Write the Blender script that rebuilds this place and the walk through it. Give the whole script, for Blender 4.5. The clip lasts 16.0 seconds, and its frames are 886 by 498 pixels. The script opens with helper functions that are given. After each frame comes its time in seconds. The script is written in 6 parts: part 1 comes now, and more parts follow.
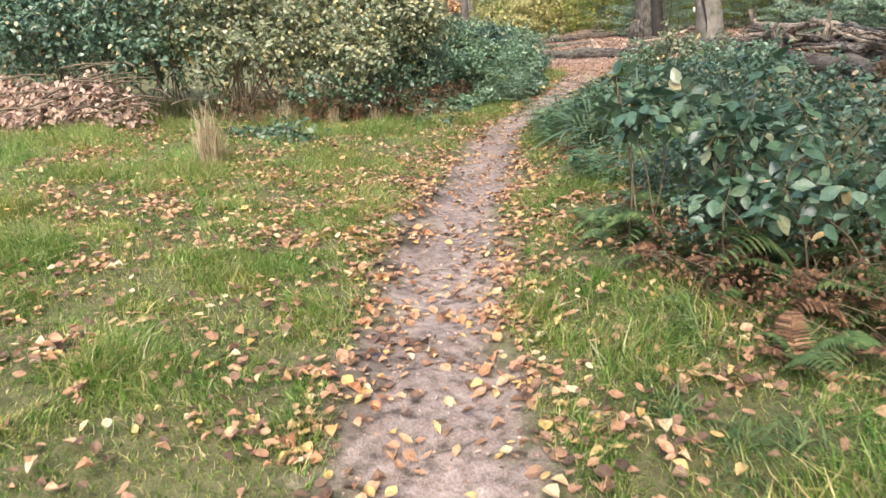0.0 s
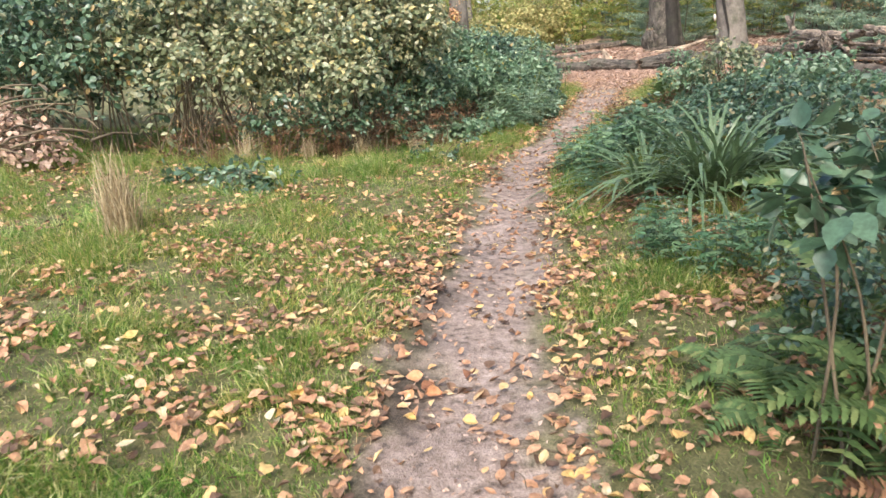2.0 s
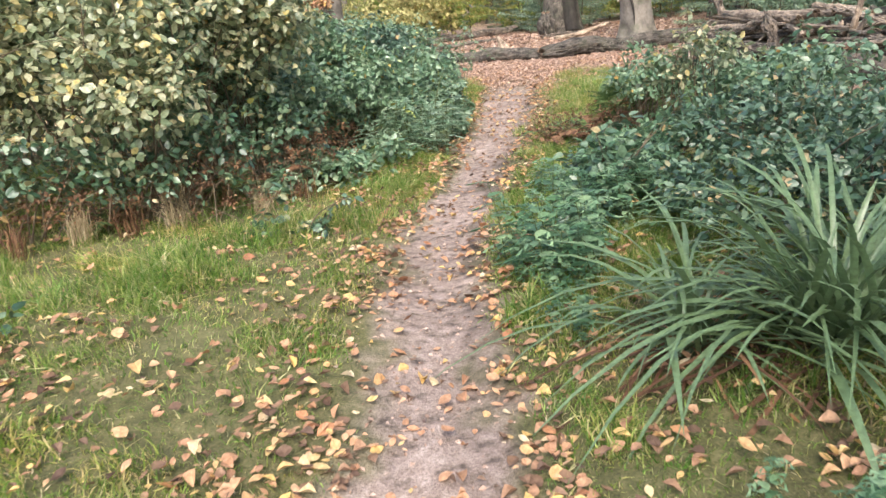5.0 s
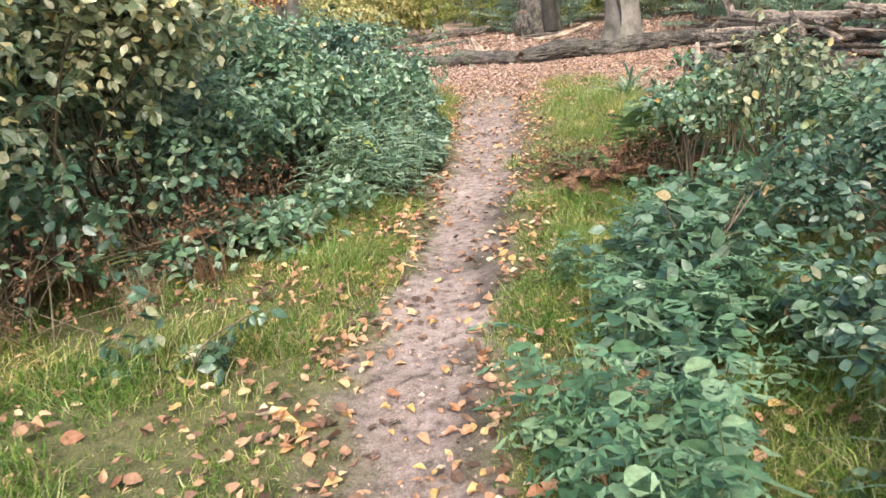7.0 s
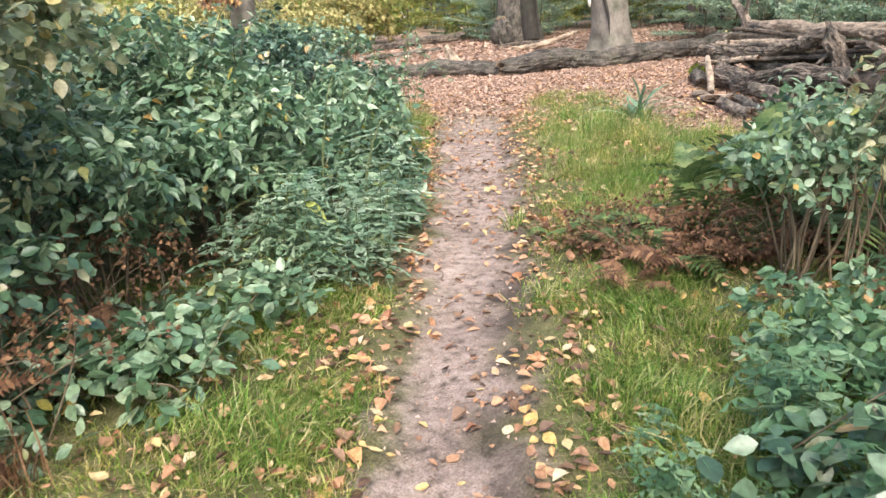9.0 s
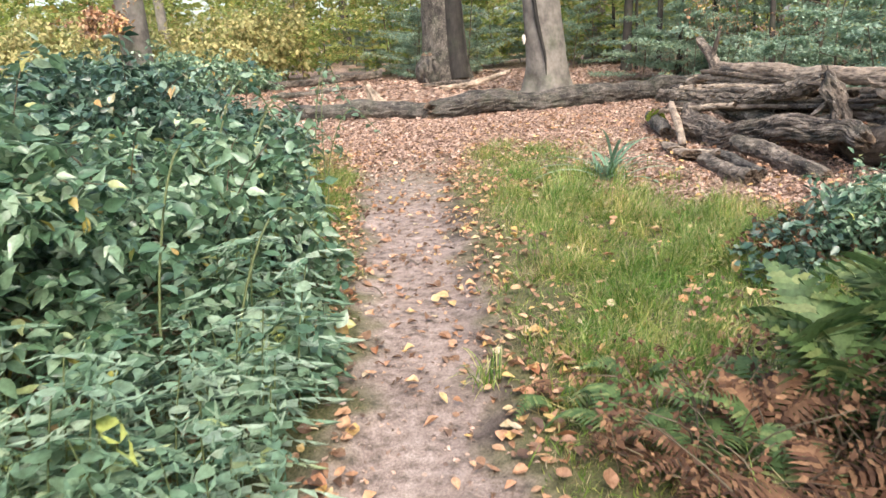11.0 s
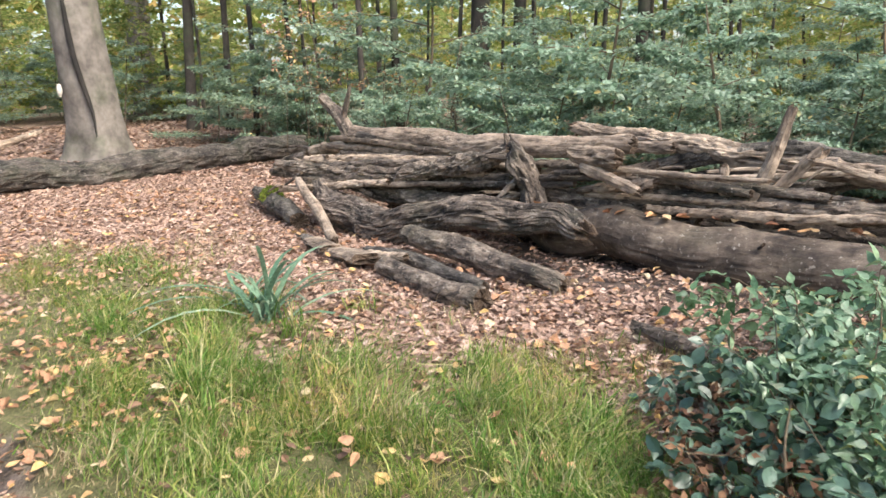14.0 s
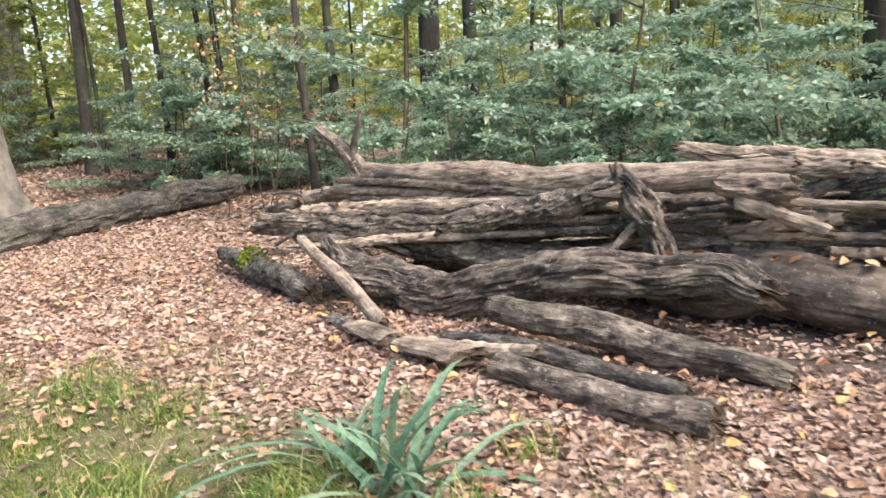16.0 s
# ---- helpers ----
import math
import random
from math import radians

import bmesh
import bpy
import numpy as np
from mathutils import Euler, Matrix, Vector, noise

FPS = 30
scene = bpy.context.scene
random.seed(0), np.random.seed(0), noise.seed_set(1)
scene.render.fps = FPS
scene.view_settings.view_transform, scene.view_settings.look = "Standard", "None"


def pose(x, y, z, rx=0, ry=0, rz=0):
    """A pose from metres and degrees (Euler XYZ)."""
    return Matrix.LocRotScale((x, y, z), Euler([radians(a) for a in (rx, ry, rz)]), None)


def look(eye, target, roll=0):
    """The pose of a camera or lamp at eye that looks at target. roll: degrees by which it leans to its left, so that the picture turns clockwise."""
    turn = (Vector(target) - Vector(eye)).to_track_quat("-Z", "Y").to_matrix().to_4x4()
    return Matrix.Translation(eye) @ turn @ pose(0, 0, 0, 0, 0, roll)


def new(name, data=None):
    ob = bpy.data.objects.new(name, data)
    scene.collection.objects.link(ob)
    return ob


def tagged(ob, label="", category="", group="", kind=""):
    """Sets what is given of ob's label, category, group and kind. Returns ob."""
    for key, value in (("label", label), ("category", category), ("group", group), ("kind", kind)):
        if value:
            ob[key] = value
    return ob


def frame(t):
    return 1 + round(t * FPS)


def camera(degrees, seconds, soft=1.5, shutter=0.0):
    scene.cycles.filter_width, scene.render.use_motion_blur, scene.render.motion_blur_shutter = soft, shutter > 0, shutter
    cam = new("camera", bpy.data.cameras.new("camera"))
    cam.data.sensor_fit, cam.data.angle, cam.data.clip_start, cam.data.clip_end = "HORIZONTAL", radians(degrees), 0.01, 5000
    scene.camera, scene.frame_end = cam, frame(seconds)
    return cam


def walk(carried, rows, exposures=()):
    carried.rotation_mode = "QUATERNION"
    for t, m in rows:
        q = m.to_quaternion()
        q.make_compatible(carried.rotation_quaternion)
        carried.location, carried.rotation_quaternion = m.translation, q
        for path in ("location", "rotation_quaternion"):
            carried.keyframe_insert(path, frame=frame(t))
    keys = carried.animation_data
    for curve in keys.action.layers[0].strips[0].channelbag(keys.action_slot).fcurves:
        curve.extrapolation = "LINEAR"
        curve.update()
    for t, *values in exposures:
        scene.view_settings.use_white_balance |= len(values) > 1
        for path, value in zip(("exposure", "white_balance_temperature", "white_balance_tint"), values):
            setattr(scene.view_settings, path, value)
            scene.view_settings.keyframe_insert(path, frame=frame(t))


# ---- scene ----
cam = camera(60.4, 16.0, soft=1.5, shutter=0.2)
METRES, EYE, TILT, LEAN, TURN = 18.8, 1.5, 0.0, 0.0, 0.0
ROWS = [
    (0.0, 0.0, 0.0, 0.0, -1.22, -16.44, 4.15),
    (0.5, -0.0016, 0.0342, 0.0009, -1.34, -15.9, 4.23),
    (1.0, 0.0011, 0.07, -0.0006, -1.15, -15.83, 4.31),
    (1.5, -0.0015, 0.1047, -0.0009, -1.6, -15.67, 4.04),
    (2.0, -0.0011, 0.1354, 0.0001, -1.5, -15.76, 4.45),
    (2.5, -0.0029, 0.1711, 0.0004, -2.37, -15.9, 4.2),
    (3.0, -0.0028, 0.2027, 0.0023, -3.54, -16.09, 3.98),
    (3.5, 0.0014, 0.2355, 0.0026, -6.98, -16.68, 5.12),
    (4.0, 0.0039, 0.2669, 0.0037, -9.63, -17.18, 5.82),
    (6.5, 0.0331, 0.4316, 0.0002, -11.24, -17.75, 5.21),
    (7.0, 0.0358, 0.4598, 0.0002, -12.86, -17.8, 5.0),
    (7.5, 0.0435, 0.4885, -0.0004, -13.06, -17.85, 4.6),
    (8.0, 0.0452, 0.5178, -0.0002, -13.64, -17.61, 4.06),
    (10.5, 0.0809, 0.653, -0.0033, -19.18, -17.4, 3.74),
    (11.0, 0.0852, 0.6855, -0.0034, -21.05, -15.39, 2.96),
    (11.5, 0.0948, 0.7151, -0.0042, -21.79, -14.93, 2.56),
    (12.0, 0.1003, 0.7448, -0.0041, -22.54, -14.64, 2.83),
    (12.5, 0.1138, 0.7686, -0.0038, -25.42, -14.63, 3.89),
    (13.0, 0.1269, 0.796, -0.0041, -38.25, -13.18, 3.73),
    (13.5, 0.1416, 0.8202, -0.0043, -48.05, -13.78, 2.22),
    (14.0, 0.1527, 0.8489, -0.0032, -54.14, -12.74, 1.12),
    (14.5, 0.1647, 0.8783, -0.0033, -58.82, -11.86, 1.46),
    (15.0, 0.1746, 0.9082, -0.0039, -61.18, -11.9, 2.63),
    (15.5, 0.1837, 0.936, -0.0033, -64.6, -11.99, 3.16),
    (16.0, 0.1962, 0.9671, -0.0024, -63.23, -11.44, 3.81),
]
walk(cam, [(t, pose(0, 0, EYE, TILT, LEAN, TURN) @ pose(METRES * x, METRES * y, METRES * z, 90 + pitch, roll, yaw)) for t, x, y, z, yaw, pitch, roll in ROWS],
     exposures=((0.0, 1.4), (4.0, 1.44), (8.0, 1.53), (10.5, 1.46), (12.0, 1.4), (13.5, 1.38), (14.5, 1.48), (16.0, 1.54)))

# ---- world and light: bright overcast under a high autumn canopy ----
world = bpy.data.worlds.new("overcast_sky")
scene.world = world
world.use_nodes = True
wn, wl = world.node_tree.nodes, world.node_tree.links
sky = wn.new("ShaderNodeTexSky")
sky.sky_type, sky.sun_disc = "NISHITA", False
sky.sun_elevation, sky.sun_rotation = radians(48), radians(188)
sky.air_density, sky.dust_density = 1.0, 3.0
wn["Background"].inputs["Strength"].default_value = 0.15
wl.new(sky.outputs["Color"], wn["Background"].inputs["Color"])
sun_data = bpy.data.lights.new("sun", "SUN")
sun_data.energy, sun_data.angle, sun_data.color = 1.8, radians(40), (1.0, 0.95, 0.88)
sun = new("sun", sun_data)
sun.matrix_world = look((0, 0, 30), (0 - 30 * math.sin(radians(188)) * 0.9, 0 - 30 * math.cos(radians(188)) * 0.9, 0))

# ---- numeric helpers ----
rng = np.random.default_rng(7)


def smooth(a, b, x):
    t = np.clip((x - a) / (b - a), 0, 1)
    return t * t * (3 - 2 * t)


def vnoise(x, y, seed=0):
    """Smooth value noise, 0 to 1, on a unit lattice."""
    x, y = np.asarray(x, float), np.asarray(y, float)
    xi, yi = np.floor(x).astype(np.int64), np.floor(y).astype(np.int64)
    u, v = x - xi, y - yi
    u, v = u * u * (3 - 2 * u), v * v * (3 - 2 * v)

    def h(i, j):
        n = (i * 374761393 + j * 668265263 + seed * 974634777) & 0x7FFFFFFF
        n = ((n ^ (n >> 13)) * 1274126177) & 0x7FFFFFFF
        return ((n ^ (n >> 16)) & 0xFFFF) / 65535.0

    return (h(xi, yi) * (1 - u) + h(xi + 1, yi) * u) * (1 - v) + (h(xi, yi + 1) * (1 - u) + h(xi + 1, yi + 1) * u) * v


def fnoise(x, y, seed=0, octaves=3):
    total, amp, norm = 0, 1, 0
    for k in range(octaves):
        total, norm = total + amp * vnoise(np.asarray(x) * 2 ** k, np.asarray(y) * 2 ** k, seed + k), norm + amp
        amp *= 0.5
    return total / norm


# ---- the plan: path line, verges, leaf litter, relief ----
PATH_Y = (-6, 2, 3.5, 5.25, 6.65, 8, 9.6, 11.7, 13, 14.5, 16.5, 18, 20, 22.5, 25, 40)
PATH_X = (-0.15, -0.05, -0.08, 0.0, 0.2, 0.43, 0.66, 1.1, 1.55, 2.1, 2.83, 3.3, 3.87, 4.7, 5.6, 8)
PATH_W = (0.33, 0.33, 0.34, 0.34, 0.32, 0.31, 0.29, 0.27, 0.26, 0.3, 0.36, 0.4, 0.42, 0.6, 0.9, 1)
LITTER_Y = (8, 13, 14.5, 16.2, 16.9, 17.4, 18.2, 18.8, 19.5, 20.3, 21.3, 22.2, 22.9, 23.5, 24.2, 25.5)
LITTER_X = (9, 8.5, 7.5, 6.6, 6.5, 6.7, 6.45, 6.3, 6.55, 6.85, 7.05, 7.2, 6.5, 5.4, 3.6, 2.0)


def path_gap(x, y):
    """Distance outside the trodden path; negative on it."""
    wob = 0.16 * (fnoise(np.asarray(x) * 2.2, np.asarray(y) * 2.2, 5) - 0.5)
    return np.abs(x - np.interp(y, PATH_Y, PATH_X)) - np.interp(y, PATH_Y, PATH_W) + wob


def litter_gap(x, y):
    """Distance inside the bed of beech leaves; negative outside."""
    wob = 0.9 * (fnoise(np.asarray(x) * 1.3, np.asarray(y) * 1.3, 9) - 0.5)
    return x - np.interp(y, LITTER_Y, LITTER_X) + wob


def litter_cover(x, y):
    """How far beech leaves hide the soil, 0 to 1."""
    bed = smooth(-1.5, 0.35, litter_gap(x, y) + 0.5 * (fnoise(x * 5, y * 5, 53) - 0.5))
    end = smooth(20.3, 24.5, y + 1.5 * (fnoise(x * 2, y * 2, 54) - 0.5)) * smooth(1.0, 0.1, path_gap(x, y))
    return np.maximum(bed, 0.9 * end)


def relief(x, y):
    """The lie of the land, without small bumps."""
    return -0.09 * smooth(-0.6, 1.0, x) + 0.08 * np.clip(-x - 0.3, 0, 6) + 0.45 * smooth(27.2, 32.5, y)


def height(x, y):
    x, y = np.asarray(x, float), np.asarray(y, float)
    near = 1 - smooth(40, 60, np.hypot(x, y - 15))
    bumps = 0.07 * (fnoise(x * 0.9, y * 0.9, 3) - 0.5) + 0.03 * (vnoise(x * 5, y * 5, 4) - 0.5)
    sunk = -0.045 * smooth(0.12, -0.15, path_gap(x, y)) * smooth(26, 22, y)
    return relief(x, y) + near * bumps + sunk


def z_at(x, y):
    return float(height(x, y))


# ---- mesh helpers ----
def mesh_of(name, verts, faces, mats, smooth_shade=False, attrs=None, index=None):
    """A mesh from arrays: faces is one (n, k) array or a list of such."""
    me = bpy.data.meshes.new(name)
    faces = [f for f in (faces if isinstance(faces, list) else [faces]) if len(f)]
    counts = np.concatenate([np.full(len(f), f.shape[1]) for f in faces])
    loops = np.concatenate([np.asarray(f).ravel() for f in faces]).astype(np.int32)
    me.vertices.add(len(verts))
    me.vertices.foreach_set("co", np.ascontiguousarray(verts, dtype=np.float32).ravel())
    me.loops.add(len(loops))
    me.loops.foreach_set("vertex_index", loops)
    me.polygons.add(len(counts))
    me.polygons.foreach_set("loop_start", np.concatenate([[0], np.cumsum(counts)[:-1]]).astype(np.int32))
    me.polygons.foreach_set("use_smooth", np.full(len(counts), smooth_shade))
    for m in (mats if isinstance(mats, (list, tuple)) else [mats]):
        me.materials.append(m)
    if index is not None:
        me.polygons.foreach_set("material_index", np.asarray(index, dtype=np.int32))
    for key, values in (attrs or {}).items():
        values = np.asarray(values, dtype=np.float32)
        if values.ndim == 2:
            me.attributes.new(key, "FLOAT_VECTOR", "POINT").data.foreach_set("vector", values.ravel())
        else:
            me.attributes.new(key, "FLOAT", "POINT").data.foreach_set("value", values)
    me.update(calc_edges=True)
    return me


def part(name, me, parent=None, label=""):
    ob = new(name, me)
    if parent is not None:
        ob.parent = parent
    return tagged(ob, label)


def thing(name, x, y, z, label, category, group="", turn=0.0, kind=""):
    ob = new(name)
    ob.empty_display_size = 0.1
    ob.matrix_basis = pose(x, y, z, 0, 0, turn)
    return tagged(ob, label, category, group, kind)


def rots(yaw, pitch, roll):
    """Turns (n, 3, 3): roll about y, pitch about x, yaw about z."""
    cy, sy, cp, sp, cr, sr = np.cos(yaw), np.sin(yaw), np.cos(pitch), np.sin(pitch), np.cos(roll), np.sin(roll)
    o, l = np.zeros_like(cy), np.ones_like(cy)
    rz = np.stack([cy, -sy, o, sy, cy, o, o, o, l], -1).reshape(-1, 3, 3)
    rx = np.stack([l, o, o, o, cp, -sp, o, sp, cp], -1).reshape(-1, 3, 3)
    ry = np.stack([cr, o, sr, o, l, o, -sr, o, cr], -1).reshape(-1, 3, 3)
    return rz @ rx @ ry


def scatter(tv, tf, turns, sizes, places):
    """Copies of one small shape as joined arrays."""
    n, m = len(places), len(tv)
    v = np.einsum("nij,nmj->nmi", turns, tv[None] * np.asarray(sizes).reshape(n, 1, -1)) + places[:, None]
    f = tf[None] + (np.arange(n) * m)[:, None, None]
    return v.reshape(-1, 3), f.reshape(-1, tf.shape[1])


def join(pieces):
    """Joins (verts, faces) pairs with faces of one size."""
    vs, fs, k = [], [], 0
    for v, f in pieces:
        vs.append(v)
        fs.append(f + k)
        k += len(v)
    return np.concatenate(vs), np.concatenate(fs)


def tube(points, radii, sides=6, tip=True):
    """A tapering tube of quads along points."""
    p = np.asarray(points, float)
    r = np.interp(np.linspace(0, 1, len(p)), np.linspace(0, 1, len(radii)), radii)
    d = np.gradient(p, axis=0)
    d /= np.linalg.norm(d, axis=1, keepdims=True) + 1e-9
    ref = np.array([0.0, 0.0, 1.0]) if abs(d[:, 2]).mean() < 0.8 else np.array([1.0, 0.0, 0.0])
    a = np.cross(d, ref)
    a /= np.linalg.norm(a, axis=1, keepdims=True) + 1e-9
    b = np.cross(d, a)
    t = np.linspace(0, 2 * np.pi, sides, endpoint=False)
    v = p[:, None] + r[:, None, None] * (a[:, None] * np.cos(t)[None, :, None] + b[:, None] * np.sin(t)[None, :, None])
    n, i = len(p), np.arange(sides)
    f = np.concatenate([np.stack([k * sides + i, k * sides + (i + 1) % sides, (k + 1) * sides + (i + 1) % sides, (k + 1) * sides + i], -1) for k in range(n - 1)])
    return v.reshape(-1, 3), f


def bend(points, n):
    """A smooth curve of n points through a few."""
    p = np.asarray(points, float)
    if len(p) == 2:
        return p[0] + (p[1] - p[0]) * np.linspace(0, 1, n)[:, None]
    q = np.vstack([2 * p[0] - p[1], p, 2 * p[-1] - p[-2]])
    out = []
    for s in np.linspace(0, len(p) - 1 - 1e-6, n):
        k, u = int(s), s - int(s)
        a, b, c, d = q[k:k + 4]
        out.append(0.5 * (2 * b + (c - a) * u + (2 * a - 5 * b + 4 * c - d) * u * u + (3 * b - a - 3 * c + d) * u ** 3))
    return np.array(out)


# ---- materials ----
def material(name, rough=0.7):
    m = bpy.data.materials.new(name)
    m.use_nodes = True
    p = m.node_tree.nodes["Principled BSDF"]
    p.inputs["Roughness"].default_value = rough
    return m, m.node_tree.nodes, m.node_tree.links, p


def ramp(nodes, stops, mode="LINEAR"):
    r = nodes.new("ShaderNodeValToRGB")
    r.color_ramp.interpolation = mode
    while len(r.color_ramp.elements) < len(stops):
        r.color_ramp.elements.new(0.5)
    for e, (at, c) in zip(r.color_ramp.elements, stops):
        e.position, e.color = at, (*c, 1)
    return r


def noise_tex(nodes, links, scale, detail=4, coords=None, rough=0.6):
    n = nodes.new("ShaderNodeTexNoise")
    n.inputs["Scale"].default_value, n.inputs["Detail"].default_value, n.inputs["Roughness"].default_value = scale, detail, rough
    if coords is not None:
        links.new(coords, n.inputs["Vector"])
    return n


def mix(nodes, links, mode, fac, a, b):
    m = nodes.new("ShaderNodeMix")
    m.data_type, m.blend_type = "RGBA", mode
    for k, value in ((0, fac), (6, a), (7, b)):
        if isinstance(value, (int, float)):
            m.inputs[k].default_value = value
        elif isinstance(value, tuple):
            m.inputs[k].default_value = (*value, 1)
        else:
            links.new(value, m.inputs[k])
    return m.outputs[2]


def leaf_material(name, stops, rough=0.5, through_light=0.3, single=False, gloss=0.35, patch=False):
    """Leaf tissue: a colour for each leaf, blotches, and light coming through it."""
    m, n, l, p = material(name, rough)
    p.inputs["Specular IOR Level"].default_value = gloss
    if single:
        pick = n.new("ShaderNodeObjectInfo").outputs["Random"]
    else:
        pick = n.new("ShaderNodeNewGeometry").outputs["Random Per Island"]
    r = ramp(n, stops)
    l.new(pick, r.inputs["Fac"])
    geo = n.new("ShaderNodeNewGeometry")
    blot = noise_tex(n, l, 45, 3, geo.outputs["Position"])
    tone = ramp(n, [(0.3, (0.62, 0.6, 0.55)), (0.65, (1.1, 1.1, 1.1))])
    l.new(blot.outputs["Fac"], tone.inputs["Fac"])
    col = mix(n, l, "MULTIPLY", 1.0, r.outputs["Color"], tone.outputs["Color"])
    if patch:
        sward = noise_tex(n, l, 1.5, 5, geo.outputs["Position"])
        hue = ramp(n, [(0.32, (0.7, 0.95, 0.75)), (0.5, (1.0, 1.0, 1.0)), (0.68, (1.32, 1.14, 1.05))])
        l.new(sward.outputs["Fac"], hue.inputs["Fac"])
        col = mix(n, l, "MULTIPLY", 1.0, col, hue.outputs["Color"])
    l.new(col, p.inputs["Base Color"])
    bump = n.new("ShaderNodeBump")
    bump.inputs["Strength"].default_value, bump.inputs["Distance"].default_value = 0.4, 0.004
    l.new(blot.outputs["Fac"], bump.inputs["Height"])
    l.new(bump.outputs["Normal"], p.inputs["Normal"])
    tr = n.new("ShaderNodeBsdfTranslucent")
    l.new(col, tr.inputs["Color"])
    ms = n.new("ShaderNodeMixShader")
    ms.inputs["Fac"].default_value = through_light
    l.new(p.outputs["BSDF"], ms.inputs[1])
    l.new(tr.outputs["BSDF"], ms.inputs[2])
    l.new(ms.outputs["Shader"], n["Material Output"].inputs["Surface"])
    return m


def bark_material(name, dark, mid, light, scale=9.0, moss=0.0, stretch=(1, 1, 0.16), strength=0.8, by_object=True, flakes=0.0):
    """Bark: furrows along the stem, pale flaked patches, some green algae."""
    m, n, l, p = material(name, 0.88)
    tc = n.new("ShaderNodeTexCoord")
    mp = n.new("ShaderNodeMapping")
    mp.inputs["Scale"].default_value = stretch
    att = n.new("ShaderNodeAttribute")
    att.attribute_name = "grain"
    l.new(att.outputs["Vector"], mp.inputs["Vector"])
    fur = noise_tex(n, l, scale, 6, mp.outputs["Vector"], 0.65)
    crease = noise_tex(n, l, scale * 3.3, 5, mp.outputs["Vector"], 0.7)
    both = mix(n, l, "MIX", 0.45, fur.outputs["Fac"], crease.outputs["Fac"])
    r = ramp(n, [(0.3, dark), (0.48, mid), (0.7, light)])
    l.new(both, r.inputs["Fac"])
    geo = n.new("ShaderNodeNewGeometry")
    big = noise_tex(n, l, 3.2, 3, geo.outputs["Position"])
    tone = ramp(n, [(0.32, (0.5, 0.48, 0.46)), (0.62, (1.25, 1.22, 1.18))])
    l.new(big.outputs["Fac"], tone.inputs["Fac"])
    col = mix(n, l, "MULTIPLY", 1.0, r.outputs["Color"], tone.outputs["Color"])
    if flakes:
        mp2 = n.new("ShaderNodeMapping")
        mp2.inputs["Scale"].default_value = (1, 1, 0.45)
        l.new(att.outputs["Vector"], mp2.inputs["Vector"])
        fl = noise_tex(n, l, 11, 5, mp2.outputs["Vector"], 0.75)
        fr = ramp(n, [(0.52, (0, 0, 0)), (0.57, (flakes, flakes, flakes))])
        l.new(fl.outputs["Fac"], fr.inputs["Fac"])
        col = mix(n, l, "MIX", fr.outputs["Color"], col, dark)
        fr2 = ramp(n, [(0.36, (flakes, flakes, flakes)), (0.42, (0, 0, 0))])
        l.new(fl.outputs["Fac"], fr2.inputs["Fac"])
        col = mix(n, l, "MIX", fr2.outputs["Color"], col, light)
        # darker furrows, paler worn ridges: crease shade put into colour by bark height
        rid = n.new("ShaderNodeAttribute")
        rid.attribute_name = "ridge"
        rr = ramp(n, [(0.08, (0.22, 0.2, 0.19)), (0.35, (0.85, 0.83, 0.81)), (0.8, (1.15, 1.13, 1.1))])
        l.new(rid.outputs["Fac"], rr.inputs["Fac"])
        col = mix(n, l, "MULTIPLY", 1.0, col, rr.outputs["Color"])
        # crusts of pale lichen
        spots = noise_tex(n, l, 26, 4, geo.outputs["Position"], 0.65)
        sr = ramp(n, [(0.61, (0, 0, 0)), (0.67, (0.75, 0.75, 0.75))])
        l.new(spots.outputs["Fac"], sr.inputs["Fac"])
        col = mix(n, l, "MIX", sr.outputs["Color"], col, (0.4, 0.36, 0.31))
    if by_object:
        info = n.new("ShaderNodeObjectInfo")
        vary = ramp(n, [(0.0, (0.7, 0.68, 0.66)), (1.0, (1.25, 1.22, 1.15))])
        l.new(info.outputs["Random"], vary.inputs["Fac"])
        col = mix(n, l, "MULTIPLY", 1.0, col, vary.outputs["Color"])
    if moss:
        mn = noise_tex(n, l, 1.7, 4, geo.outputs["Position"])
        mr = ramp(n, [(0.5, (0, 0, 0)), (0.7, (moss, moss, moss))])
        l.new(mn.outputs["Fac"], mr.inputs["Fac"])
        col = mix(n, l, "MIX", mr.outputs["Color"], col, (0.09, 0.12, 0.05))
    l.new(col, p.inputs["Base Color"])
    bump = n.new("ShaderNodeBump")
    bump.inputs["Strength"].default_value, bump.inputs["Distance"].default_value = strength, 0.03
    l.new(both, bump.inputs["Height"])
    l.new(bump.outputs["Normal"], p.inputs["Normal"])
    return m


